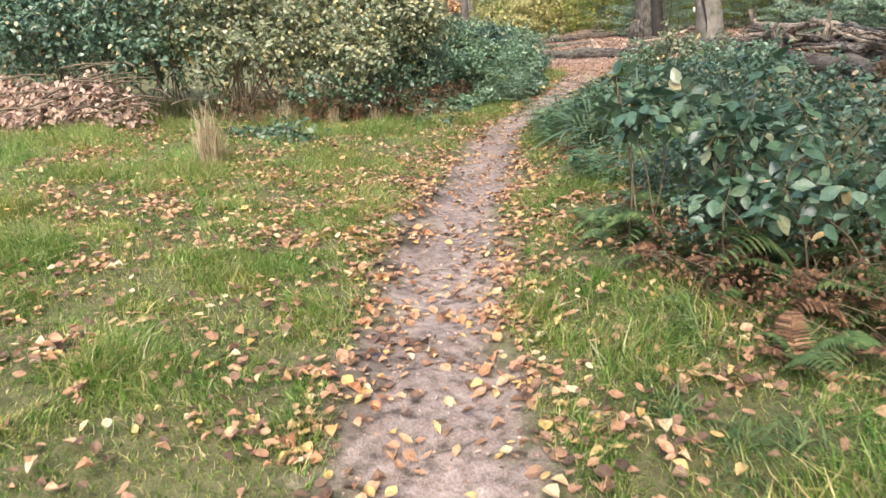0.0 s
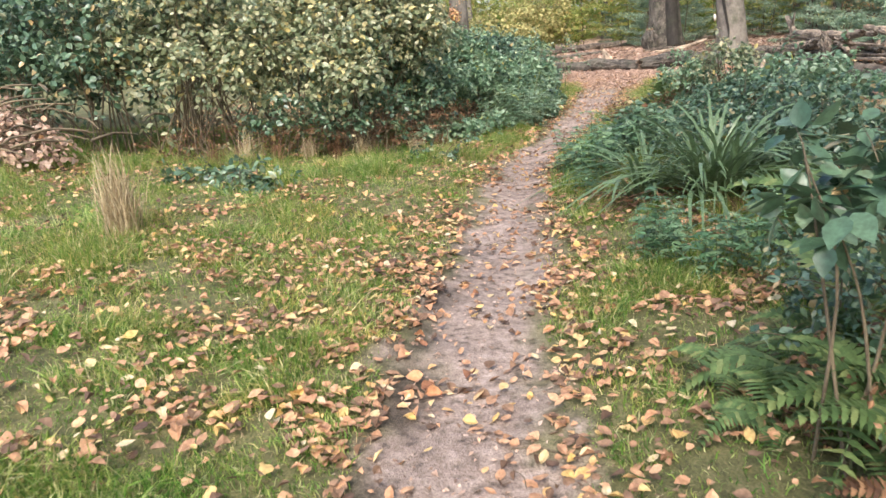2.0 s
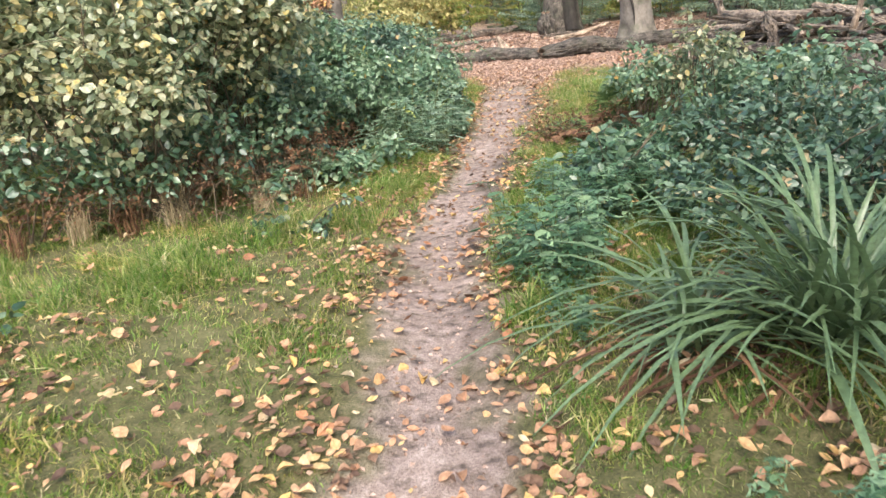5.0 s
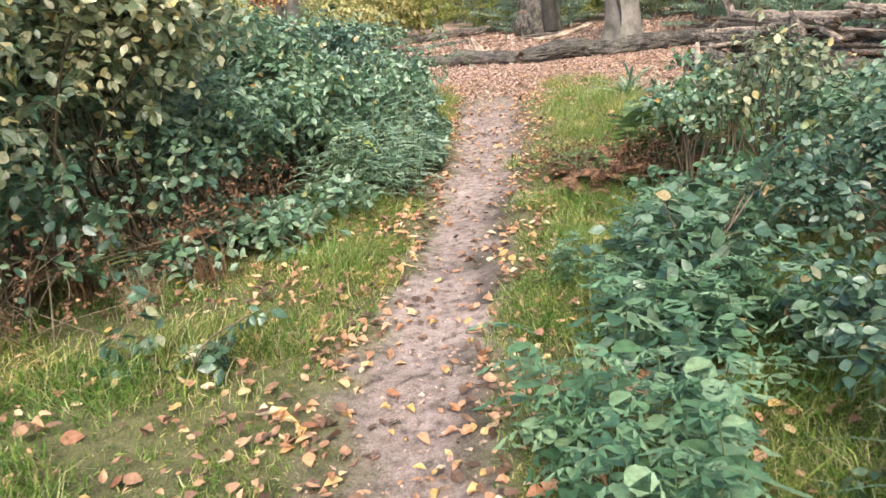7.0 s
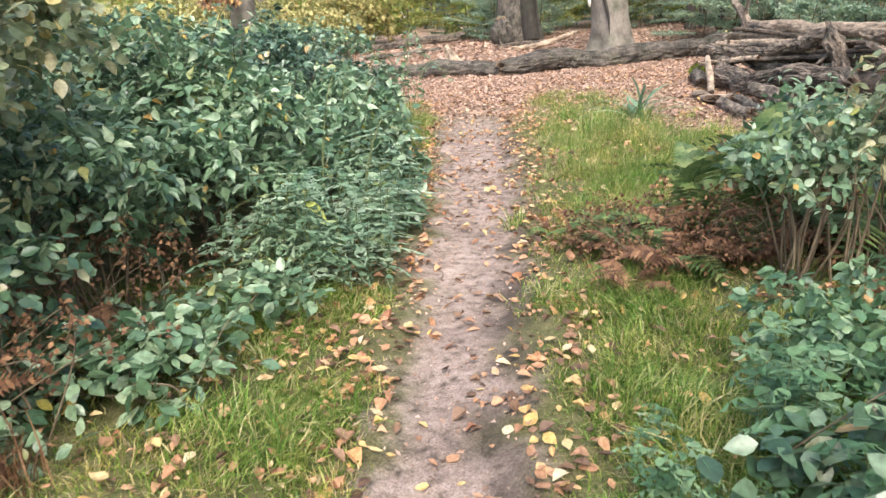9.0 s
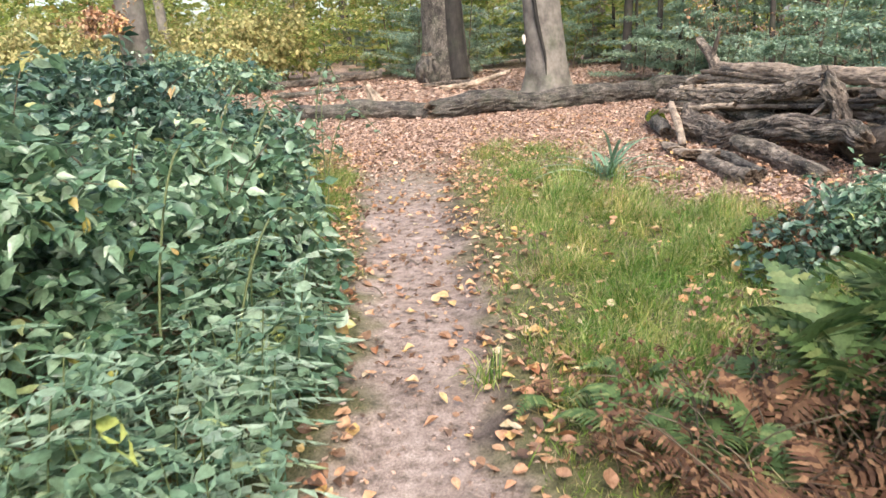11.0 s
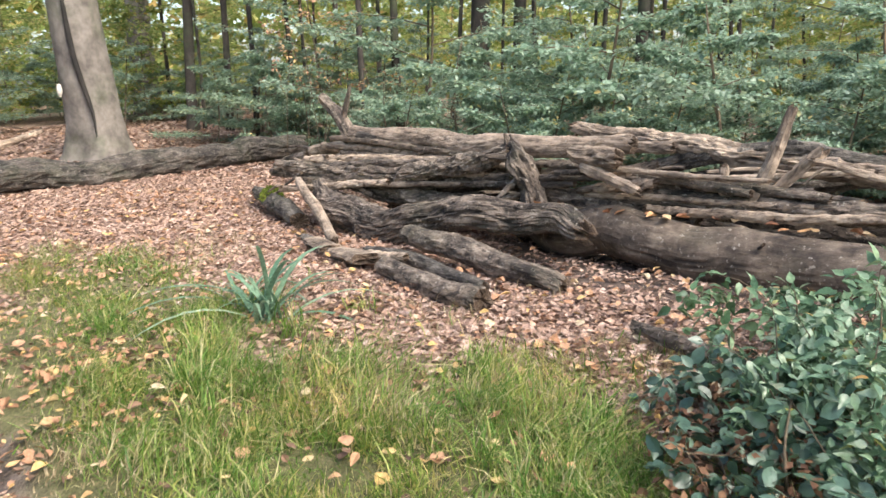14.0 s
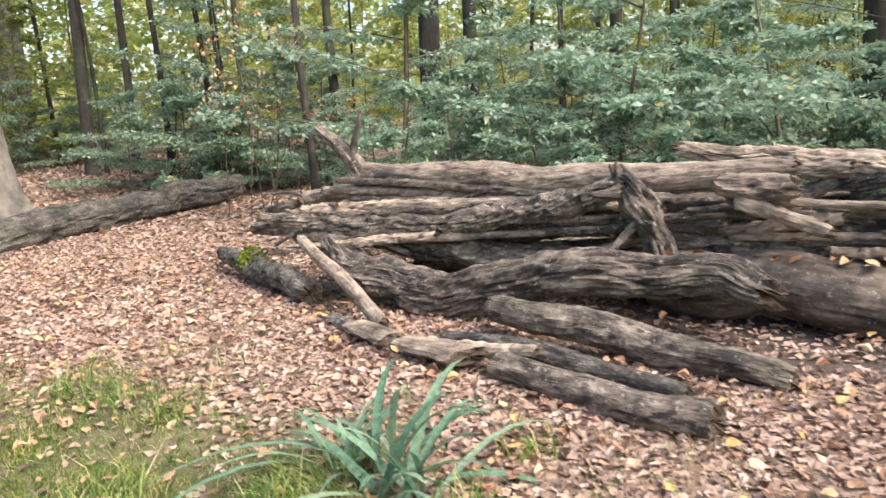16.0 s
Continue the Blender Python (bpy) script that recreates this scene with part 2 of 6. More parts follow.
def ground_material():
    """Trodden loam, grass sod and a bed of rotting beech leaves."""
    m, n, l, p = material("forest_ground", 0.95)
    geo = n.new("ShaderNodeNewGeometry")
    pos = geo.outputs["Position"]
    fine, mid, broad = noise_tex(n, l, 90, 4, pos), noise_tex(n, l, 14, 5, pos), noise_tex(n, l, 1.6, 4, pos)

    def attribute(name):
        a = n.new("ShaderNodeAttribute")
        a.attribute_name = name
        return a.outputs["Fac"]

    loam = ramp(n, [(0.3, (0.1, 0.074, 0.058)), (0.46, (0.32, 0.245, 0.208)), (0.7, (0.49, 0.39, 0.34))])
    l.new(mid.outputs["Fac"], loam.inputs["Fac"])
    grit = ramp(n, [(0.35, (0.65, 0.63, 0.6)), (0.7, (1.25, 1.25, 1.25))])
    l.new(fine.outputs["Fac"], grit.inputs["Fac"])
    loam_c = mix(n, l, "MULTIPLY", 1.0, loam.outputs["Color"], grit.outputs["Color"])
    sod = ramp(n, [(0.32, (0.025, 0.025, 0.01)), (0.5, (0.12, 0.12, 0.04)), (0.68, (0.26, 0.21, 0.11))])
    thatch = mix(n, l, "MIX", 0.6, mid.outputs["Fac"], fine.outputs["Fac"])
    l.new(thatch, sod.inputs["Fac"])
    vor = n.new("ShaderNodeTexVoronoi")
    vor.inputs["Scale"].default_value = 17
    l.new(pos, vor.inputs["Vector"])
    leafy = ramp(n, [(0.0, (0.09, 0.06, 0.045)), (0.35, (0.24, 0.155, 0.11)), (0.7, (0.42, 0.29, 0.215)), (1.0, (0.56, 0.42, 0.33))])
    l.new(vor.outputs["Color"], leafy.inputs["Fac"])
    leaf_c = mix(n, l, "MULTIPLY", 0.8, leafy.outputs["Color"], grit.outputs["Color"])
    col = mix(n, l, "MIX", attribute("litter"), sod.outputs["Color"], leaf_c)
    col = mix(n, l, "MIX", attribute("loam"), col, loam_c)
    # path mud, and dark soil with the woodpile's shade put into the colour
    mud_shade_ramp = ramp(n, [(0.35, (0.022, 0.016, 0.012)), (0.55, (0.075, 0.055, 0.043)), (0.75, (0.16, 0.12, 0.095))])
    l.new(thatch, mud_shade_ramp.inputs["Fac"])
    col = mix(n, l, "MIX", attribute("mud_shade"), col, mud_shade_ramp.outputs["Color"])
    tone = ramp(n, [(0.3, (0.72, 0.7, 0.68)), (0.7, (1.15, 1.15, 1.15))])
    l.new(broad.outputs["Fac"], tone.inputs["Fac"])
    col = mix(n, l, "MULTIPLY", 1.0, col, tone.outputs["Color"])
    l.new(col, p.inputs["Base Color"])
    bump = n.new("ShaderNodeBump")
    bump.inputs["Strength"].default_value, bump.inputs["Distance"].default_value = 0.7, 0.02
    both = mix(n, l, "ADD", 0.5, fine.outputs["Fac"], mid.outputs["Fac"])
    l.new(both, bump.inputs["Height"])
    l.new(bump.outputs["Normal"], p.inputs["Normal"])
    return m


M_GROUND = ground_material()
M_GRASS = leaf_material("grass_blade", [(0.0, (0.08, 0.17, 0.03)), (0.35, (0.19, 0.32, 0.06)), (0.6, (0.35, 0.44, 0.11)), (0.8, (0.54, 0.5, 0.2)), (1.0, (0.68, 0.6, 0.36))], 0.45, 0.4, patch=True)
M_DRY = leaf_material("dry_grass", [(0.0, (0.36, 0.27, 0.16)), (0.6, (0.54, 0.43, 0.27)), (1.0, (0.66, 0.56, 0.38))], 0.7, 0.3)
M_RUST = leaf_material("dead_bracken", [(0.0, (0.07, 0.036, 0.022)), (0.5, (0.17, 0.085, 0.046)), (1.0, (0.35, 0.2, 0.105))], 0.8, 0.15)
M_FALLEN = leaf_material("fallen_leaf", [(0.0, (0.11, 0.065, 0.045)), (0.25, (0.3, 0.18, 0.115)), (0.5, (0.52, 0.28, 0.16)), (0.75, (0.66, 0.4, 0.24)), (0.87, (0.7, 0.46, 0.16)), (1.0, (0.7, 0.58, 0.4))], 0.6, 0.2)
M_FALLEN_ONE = leaf_material("fallen_leaf_single", [(0.0, (0.26, 0.12, 0.07)), (0.3, (0.48, 0.22, 0.11)), (0.6, (0.66, 0.34, 0.17)), (0.85, (0.7, 0.45, 0.2)), (1.0, (0.66, 0.54, 0.38))], 0.6, 0.2, single=True)
M_BEECH = leaf_material("beech_litter", [(0.0, (0.16, 0.105, 0.085)), (0.25, (0.35, 0.23, 0.172)), (0.7, (0.56, 0.385, 0.295)), (0.92, (0.68, 0.52, 0.43)), (1.0, (0.62, 0.35, 0.19))], 0.65, 0.15)
M_BRAMBLE = leaf_material("bramble_leaf", [(0.0, (0.055, 0.12, 0.06)), (0.35, (0.15, 0.26, 0.145)), (0.75, (0.27, 0.39, 0.24)), (0.95, (0.37, 0.47, 0.31)), (0.985, (0.45, 0.44, 0.1)), (1.0, (0.5, 0.3, 0.1))], 0.32, 0.3, gloss=0.75)
M_DARK_BRAMBLE = leaf_material("dark_bramble_leaf", [(0.0, (0.025, 0.06, 0.036)), (0.4, (0.07, 0.135, 0.085)), (0.8, (0.14, 0.225, 0.15)), (0.97, (0.26, 0.35, 0.25)), (1.0, (0.5, 0.3, 0.1))], 0.3, 0.22, gloss=0.7)
M_HAZEL = leaf_material("hazel_leaf", [(0.0, (0.12, 0.17, 0.09)), (0.4, (0.27, 0.32, 0.18)), (0.68, (0.43, 0.45, 0.28)), (0.88, (0.6, 0.56, 0.36)), (1.0, (0.72, 0.58, 0.22))], 0.34, 0.4, gloss=0.7)
M_BROAD = leaf_material("broad_shrub_leaf", [(0.0, (0.03, 0.07, 0.038)), (0.6, (0.1, 0.175, 0.1)), (0.93, (0.21, 0.29, 0.18)), (1.0, (0.5, 0.33, 0.15))], 0.3, 0.18, gloss=0.6)
M_NETTLE = leaf_material("nettle_leaf", [(0.0, (0.05, 0.12, 0.055)), (0.5, (0.15, 0.27, 0.135)), (1.0, (0.28, 0.4, 0.22))], 0.4, 0.25, gloss=0.55)
M_FERN = leaf_material("fern_pinna", [(0.0, (0.07, 0.13, 0.045)), (0.7, (0.15, 0.23, 0.08)), (1.0, (0.3, 0.33, 0.13))], 0.55, 0.3)
M_SEDGE = leaf_material("sedge_blade", [(0.0, (0.035, 0.075, 0.032)), (0.5, (0.1, 0.175, 0.075)), (0.85, (0.29, 0.36, 0.19)), (0.95, (0.42, 0.37, 0.2)), (1.0, (0.35, 0.2, 0.09))], 0.34, 0.2, gloss=0.65)
M_SAPLING = leaf_material("beech_green", [(0.0, (0.15, 0.25, 0.16)), (0.45, (0.33, 0.46, 0.33)), (0.9, (0.48, 0.6, 0.46)), (0.97, (0.45, 0.5, 0.24)), (1.0, (0.62, 0.45, 0.16))], 0.35, 0.45, gloss=0.7)
M_YELLOW = leaf_material("autumn_beech", [(0.0, (0.2, 0.29, 0.08)), (0.5, (0.42, 0.5, 0.16)), (0.85, (0.64, 0.62, 0.25)), (1.0, (0.7, 0.48, 0.18))], 0.5, 0.6)
M_STRAW = leaf_material("pale_bracken", [(0.0, (0.22, 0.24, 0.08)), (0.5, (0.45, 0.42, 0.18)), (1.0, (0.62, 0.52, 0.24))], 0.6, 0.35)
M_BEECH_BARK = bark_material("beech_bark", (0.115, 0.103, 0.093), (0.19, 0.174, 0.158), (0.27, 0.25, 0.23), 5, 0.35, (1, 1, 0.5), 0.35)
M_DARK_BARK = bark_material("dark_bark", (0.016, 0.014, 0.012), (0.04, 0.034, 0.029), (0.085, 0.073, 0.062), 7, 0.4, (1, 1, 0.2), 0.6)
M_WET = bark_material("wet_black_bark", (0.01, 0.009, 0.008), (0.022, 0.019, 0.017), (0.045, 0.04, 0.034), 7, 0.2, (1, 1, 0.2), 0.6)
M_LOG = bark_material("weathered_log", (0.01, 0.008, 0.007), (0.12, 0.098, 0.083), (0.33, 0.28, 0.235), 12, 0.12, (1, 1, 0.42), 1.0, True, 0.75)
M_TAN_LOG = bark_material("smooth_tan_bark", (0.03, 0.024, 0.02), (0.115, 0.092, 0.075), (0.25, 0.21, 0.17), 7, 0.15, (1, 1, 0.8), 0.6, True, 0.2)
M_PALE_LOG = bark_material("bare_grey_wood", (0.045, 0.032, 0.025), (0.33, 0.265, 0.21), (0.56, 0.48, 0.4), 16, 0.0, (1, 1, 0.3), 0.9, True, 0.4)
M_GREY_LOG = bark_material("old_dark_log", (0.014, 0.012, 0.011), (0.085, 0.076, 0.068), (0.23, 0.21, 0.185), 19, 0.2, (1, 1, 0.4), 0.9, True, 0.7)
M_END = bark_material("broken_end_wood", (0.02, 0.013, 0.01), (0.11, 0.075, 0.05), (0.27, 0.2, 0.14), 22, 0.0, (1, 1, 0.6), 0.8)
M_STEM = bark_material("thin_stem", (0.06, 0.045, 0.03), (0.13, 0.1, 0.065), (0.22, 0.18, 0.11), 20, 0.0, (1, 1, 0.3), 0.3, False)
M_GREEN_STEM = leaf_material("green_stem", [(0.0, (0.08, 0.13, 0.05)), (1.0, (0.16, 0.17, 0.07))], 0.55, 0.05)
M_MOSS = leaf_material("moss", [(0.0, (0.13, 0.19, 0.02)), (0.6, (0.26, 0.32, 0.04)), (1.0, (0.38, 0.4, 0.08))], 0.8, 0.2)

# ---- small shapes ----
# a pointed oval leaf along y, folded on its midrib
LEAF = np.array([(0, 0, 0), (-0.24, 0.22, 0.04), (-0.31, 0.48, 0.05), (-0.19, 0.76, 0.0), (0, 1, -0.1), (0.19, 0.76, 0.0), (0.31, 0.48, 0.05), (0.24, 0.22, 0.04), (0, 0.45, -0.02)], float)
LEAF_F = np.array([(8, i, (i + 1) % 8) for i in range(8)])[:, ::-1]
# a narrower, long-pointed leaf
POINTED = LEAF * (0.85, 1, 1)
POINTED[[1, 7], 1], POINTED[[2, 6], 1], POINTED[[3, 5], 1] = 0.16, 0.38, 0.68
POINTED[[3, 5], 0] *= 0.85
POINTED[4, 2] = -0.16
SMALL_LEAF = np.array([(0, 0, 0), (-0.3, 0.42, 0.06), (0, 1, -0.08), (0.3, 0.42, 0.06), (0, 0.45, -0.02)], float)
SMALL_LEAF_F = np.array([(0, 4, 1), (1, 4, 2), (2, 4, 3), (3, 4, 0)])
# fallen leaves, dried and curled
CURLED = [LEAF * (1, 1, 1) + np.c_[np.zeros(9), np.zeros(9), a * LEAF[:, 0] ** 2 * 4 + b * (LEAF[:, 1] - 0.5) ** 2] for a, b in ((0.35, 0.2), (-0.25, -0.3), (0.15, 0.7), (0.7, -0.1))]
SMALL_CURLED = [SMALL_LEAF + np.c_[np.zeros(5), np.zeros(5), a * SMALL_LEAF[:, 0] ** 2 * 3 + b * (SMALL_LEAF[:, 1] - 0.5) ** 2] for a, b in ((0.35, 0.2), (-0.25, -0.3), (0.15, 0.5), (0.5, -0.1))]
BLADE = np.array([(-0.5, 0, 0), (0.5, 0, 0), (-0.42, 0.2, 0.62), (0.42, 0.2, 0.62), (0, 0.8, 0.85)], float)
BLADE_F = np.array([(0, 1, 3), (0, 3, 2), (2, 3, 4)])


# ---- ground: one sheet to the horizon ----
def spaced(lo, hi, step, far):
    core = np.arange(lo, hi + 1e-6, step)
    out = step * np.cumsum(1.22 ** np.arange(1, 60))
    out = out[out < far]
    return np.concatenate([lo - out[::-1], core, hi + out])


gx, gy = spaced(-6, 12, 0.09, 900), spaced(0, 30, 0.09, 900)
gxx, gyy = np.meshgrid(gx, gy)
gzz = height(gxx, gyy)
ni, nj = gxx.shape
gi = np.arange(ni * nj).reshape(ni, nj)
gf = np.stack([gi[:-1, :-1], gi[:-1, 1:], gi[1:, 1:], gi[1:, :-1]], -1).reshape(-1, 4)
loam_mask = smooth(0.16, -0.12, path_gap(gxx, gyy) + 0.5 * (fnoise(gxx * 6, gyy * 6, 51) - 0.5)) * smooth(25.5, 19.5, gyy + 3 * (fnoise(gxx, gyy, 52) - 0.5))
litter_mask = litter_cover(gxx, gyy)
side_x = gxx - np.interp(gyy, PATH_Y, PATH_X)
# dark soil plus painted shade beneath the woodpile, then muddy path edges
mud_shade_mask = 0.85 * smooth(7.35, 7.9, gxx + 0.5 * (fnoise(gxx * 3, gyy * 3, 56) - 0.5)) * smooth(9.9, 9.3, gxx) * smooth(13.5, 14.5, gyy) * smooth(20.3, 19.2, gyy)
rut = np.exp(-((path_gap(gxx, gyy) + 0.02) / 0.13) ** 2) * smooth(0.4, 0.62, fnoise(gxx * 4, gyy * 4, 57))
mud_shade_mask = np.maximum(mud_shade_mask, 0.9 * rut * np.where(side_x > 0, smooth(9, 12, gyy) * smooth(21, 19, gyy), smooth(2, 4, gyy) * smooth(10, 8, gyy)))
ground = part("ground", mesh_of("ground", np.stack([gxx, gyy, gzz], -1).reshape(-1, 3), gf, M_GROUND, True, {"loam": loam_mask.ravel(), "litter": litter_mask.ravel(), "mud_shade": mud_shade_mask.ravel()}))
tagged(ground, "forest floor of trodden loam, grass and beech leaves", "ground", "", "structure")


# ---- logs and trunks ----
def stem_arrays(points, radii, sides, rough=0.12, flare=None, seed=0, flat=1.0):
    """A woody stem with furrows and knots; returns verts, quads, grain coordinates, and its rings."""
    p = np.asarray(points, float)
    n = len(p)
    r = np.interp(np.linspace(0, 1, n), np.linspace(0, 1, len(radii)), radii)
    d = np.gradient(p, axis=0)
    d /= np.linalg.norm(d, axis=1, keepdims=True) + 1e-9
    ref = np.array([0.0, 0.0, 1.0]) if abs(d[:, 2]).mean() < 0.75 else np.array([1.0, 0.0, 0.0])
    a = np.cross(d, ref)
    a /= np.linalg.norm(a, axis=1, keepdims=True) + 1e-9
    b = np.cross(a, d)
    t = np.linspace(0, 2 * np.pi, sides, endpoint=False)
    along = np.concatenate([[0], np.cumsum(np.linalg.norm(np.diff(p, axis=0), axis=1))])
    tt, ll = np.meshgrid(t, along)
    rm = float(np.mean(r))
    # bark ridges run along the stem, with sharp furrows between
    k = max(5, round(sides / 4.6))
    u = tt / (2 * np.pi)
    drift = 0.9 * (vnoise(ll * 1.3 / max(rm * 6, 0.25) + seed * 7, 0 * ll + seed, seed) - 0.5) / k * 2
    wave = fnoise((u * k + drift) % k * 1.0 + 50, ll * 6.5 / max(rm * 8, 0.3) + seed * 7, seed, 3)
    ridge = 1 - np.abs(2 * wave - 1) * 2.2
    lump = fnoise(np.cos(tt) * 1.3 + 9, ll * 1.1 / max(rm * 4, 0.2) + np.sin(tt) * 1.3 + seed * 3, seed + 31, 3) - 0.5
    fine = vnoise(u * sides * 0.9 + 20, ll * 9 / max(rm * 8, 0.3) + seed * 5, seed + 77) - 0.5
    rr = r[:, None] * (1 + rough * 0.75 * (ridge - 0.4) + rough * 2.4 * lump + rough * 0.9 * fine)
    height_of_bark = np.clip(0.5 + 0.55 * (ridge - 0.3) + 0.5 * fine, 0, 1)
    if flare is not None:
        rr = rr * (1 + flare[0] * np.exp(-ll / flare[1]) * (1 + 0.45 * np.sin(tt * 5 + seed) + 0.25 * np.sin(tt * 3 + 2 * seed)))
    v = p[:, None] + rr[..., None] * (a[:, None] * np.cos(t)[None, :, None] + flat * b[:, None] * np.sin(t)[None, :, None])
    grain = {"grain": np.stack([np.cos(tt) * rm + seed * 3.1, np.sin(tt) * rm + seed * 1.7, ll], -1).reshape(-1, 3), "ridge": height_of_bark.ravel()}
    i = np.arange(sides)
    f = np.concatenate([np.stack([q * sides + i, q * sides + (i + 1) % sides, (q + 1) * sides + (i + 1) % sides, (q + 1) * sides + i], -1) for q in range(n - 1)])
    return v.reshape(-1, 3), f, grain, v


def end_cap(ring, axis, depth, seed):
    """A splintered end face closing a ring of points."""
    k = len(ring)
    c = ring.mean(0)
    g = np.random.default_rng(seed)
    inner = c + (ring - c) * 0.55 + axis * (g.uniform(-depth, depth, k))[:, None]
    tipp = c + axis * g.uniform(-depth, depth * 0.4)
    v = np.vstack([ring, inner, tipp])
    i = np.arange(k)
    j = (i + 1) % k
    f = np.concatenate([np.stack([i, j, k + j], -1), np.stack([i, k + j, k + i], -1), np.stack([k + i, k + j, np.full(k, 2 * k)], -1)])
    return v, f


LOG_SEED = [0]


def log(name, points, radii, mat, label, category="log", group="logs in the woodpile", sides=32, rough=0.26, stubs=(), flat=1.0, ends=0.04):
    """A felled stem: bark body, two broken end faces, side stubs."""
    LOG_SEED[0] += 1
    seed = LOG_SEED[0]
    pts = np.asarray(points, float)
    length = np.linalg.norm(np.diff(pts, axis=0), axis=1).sum()
    base = pts[0].copy()
    root = thing(name, *base, label, category, group)
    curve = bend(pts - base, int(max(12, min(110, length / 0.03))))
    wob = np.stack([vnoise(np.linspace(0, length * 2.5, len(curve)) + seed * 11, np.full(len(curve), k * 5.5), seed) - 0.5 for k in range(3)], -1)
    curve = curve + wob * np.mean(radii) * 0.6
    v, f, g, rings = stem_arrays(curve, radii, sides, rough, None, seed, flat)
    for row, way in ((0, curve[0] - curve[1]), (-1, curve[-1] - curve[-2])):
        way = way / np.linalg.norm(way)
        rag = (vnoise(np.arange(sides) * 0.6, np.full(sides, seed * 2.3), seed) - 0.35) * min(2.2 * ends, np.mean(radii) * 0.9)
        rings[row] += way * rag[:, None]
        mid = rings[row].mean(0)
        rings[row] = mid + (rings[row] - mid) * (0.82 + 0.25 * vnoise(np.arange(sides) * 0.5, np.full(sides, seed * 1.3), seed + 9))[:, None]
    v = rings.reshape(-1, 3)
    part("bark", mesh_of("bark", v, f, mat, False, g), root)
    for ring, axis, k in ((rings[0], curve[0] - curve[1], 1), (rings[-1], curve[-1] - curve[-2], 2)):
        axis = axis / np.linalg.norm(axis)
        ev, ef = end_cap(ring, axis, ends, seed * 3 + k)
        part("end_face", mesh_of("end_face", ev, ef, M_END, False, {"grain": ev * 3}), root, "splintered end of bare wood")
    for at, way, ln, r in stubs:
        q = curve[int(at * (len(curve) - 1))]
        sp = bend([q, q + np.array(way) * ln * 0.5 + np.array([0, 0, 0.01]), q + np.array(way) * ln], 6)
        sv, sf, sg, sr = stem_arrays(sp, (r, r * 0.75, r * 0.45), 9, 0.15, None, seed + 60)
        cv, cf = end_cap(sr[-1], np.array(way, float), 0.02, seed + 5)
        vv = np.vstack([sv, cv])
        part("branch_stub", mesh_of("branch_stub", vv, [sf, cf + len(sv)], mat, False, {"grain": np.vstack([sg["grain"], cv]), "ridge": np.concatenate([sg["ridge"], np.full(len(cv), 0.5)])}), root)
    return root


PILE = "weathered fallen log lying in the woodpile"
# the two long boundary logs
log("boundary_log", [(4.2, 29.0, 0.12), (5.6, 28.25, 0.12), (6.95, 27.55, 0.06)], (0.17, 0.18, 0.18), M_GREY_LOG, "long dark barked log lying across the path end", group="boundary logs", rough=0.12)
log("boundary_log", [(6.9, 27.33, 0.11), (9.0, 27.35, 0.12), (11.2, 27.3, 0.16), (12.3, 27.25, 0.16), (13.5, 27.15, 0.17)], (0.215, 0.22, 0.23, 0.22, 0.2), M_GREY_LOG, "longest dark furrowed log along the leaf-covered clearing", group="boundary logs", sides=48, rough=0.18, ends=0.1)
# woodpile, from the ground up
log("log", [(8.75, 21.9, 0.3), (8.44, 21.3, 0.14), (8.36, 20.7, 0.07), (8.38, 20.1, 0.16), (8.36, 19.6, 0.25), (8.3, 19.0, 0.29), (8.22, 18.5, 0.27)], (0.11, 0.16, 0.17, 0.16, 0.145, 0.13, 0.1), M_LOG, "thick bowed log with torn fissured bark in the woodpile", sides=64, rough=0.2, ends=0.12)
log("log", [(9.0, 19.5, 0.1), (8.82, 18.9, 0.11), (8.64, 17.9, 0.12), (8.5, 16.9, 0.1), (8.35, 15.4, 0.1), (8.2, 14.0, 0.1)], (0.17, 0.2, 0.22, 0.22, 0.2, 0.18), M_TAN_LOG, "massive straight log with smooth brown bark", sides=60, rough=0.045)
log("log", [(8.9, 21.5, 0.3), (8.8, 20.6, 0.26), (8.78, 19.5, 0.22)], (0.07, 0.1, 0.09), M_LOG, PILE, rough=0.16)
log("log", [(9.45, 21.4, 0.1), (9.45, 20.0, 0.12), (9.3, 18.6, 0.1)], (0.13, 0.16, 0.14), M_LOG, PILE, rough=0.16)
log("log", [(9.5, 20.2, 0.1), (9.4, 18.6, 0.16), (9.3, 16.8, 0.12), (9.2, 15.2, 0.1)], (0.16, 0.19, 0.2, 0.16), M_LOG, PILE, rough=0.14)
log("log", [(7.32, 19.75, -0.01), (7.08, 19.1, 0.0), (6.9, 18.6, 0.0)], (0.075, 0.09, 0.088), M_LOG, "short round log on the leaf litter before the pile", rough=0.1)
log("log", [(7.72, 20.3, -0.03), (7.55, 19.85, 0.02), (7.38, 19.3, 0.02), (7.2, 18.75, -0.02)], (0.045, 0.055, 0.06, 0.05), M_GREY_LOG, "slender dark log on the leaf litter", rough=0.12)
log("log", [(8.0, 20.1, 0.07), (7.86, 19.6, 0.07), (7.7, 18.95, 0.03), (7.58, 18.35, -0.02)], (0.085, 0.1, 0.1, 0.075), M_LOG, "dark log leaning down to the leaf litter", rough=0.12)
log("branch", [(7.6, 20.45, -0.05), (7.42, 20.0, 0.02), (7.3, 19.55, 0.1)], (0.035, 0.045, 0.03), M_PALE_LOG, "crooked barkless branch against the low logs", "branch", sides=10)
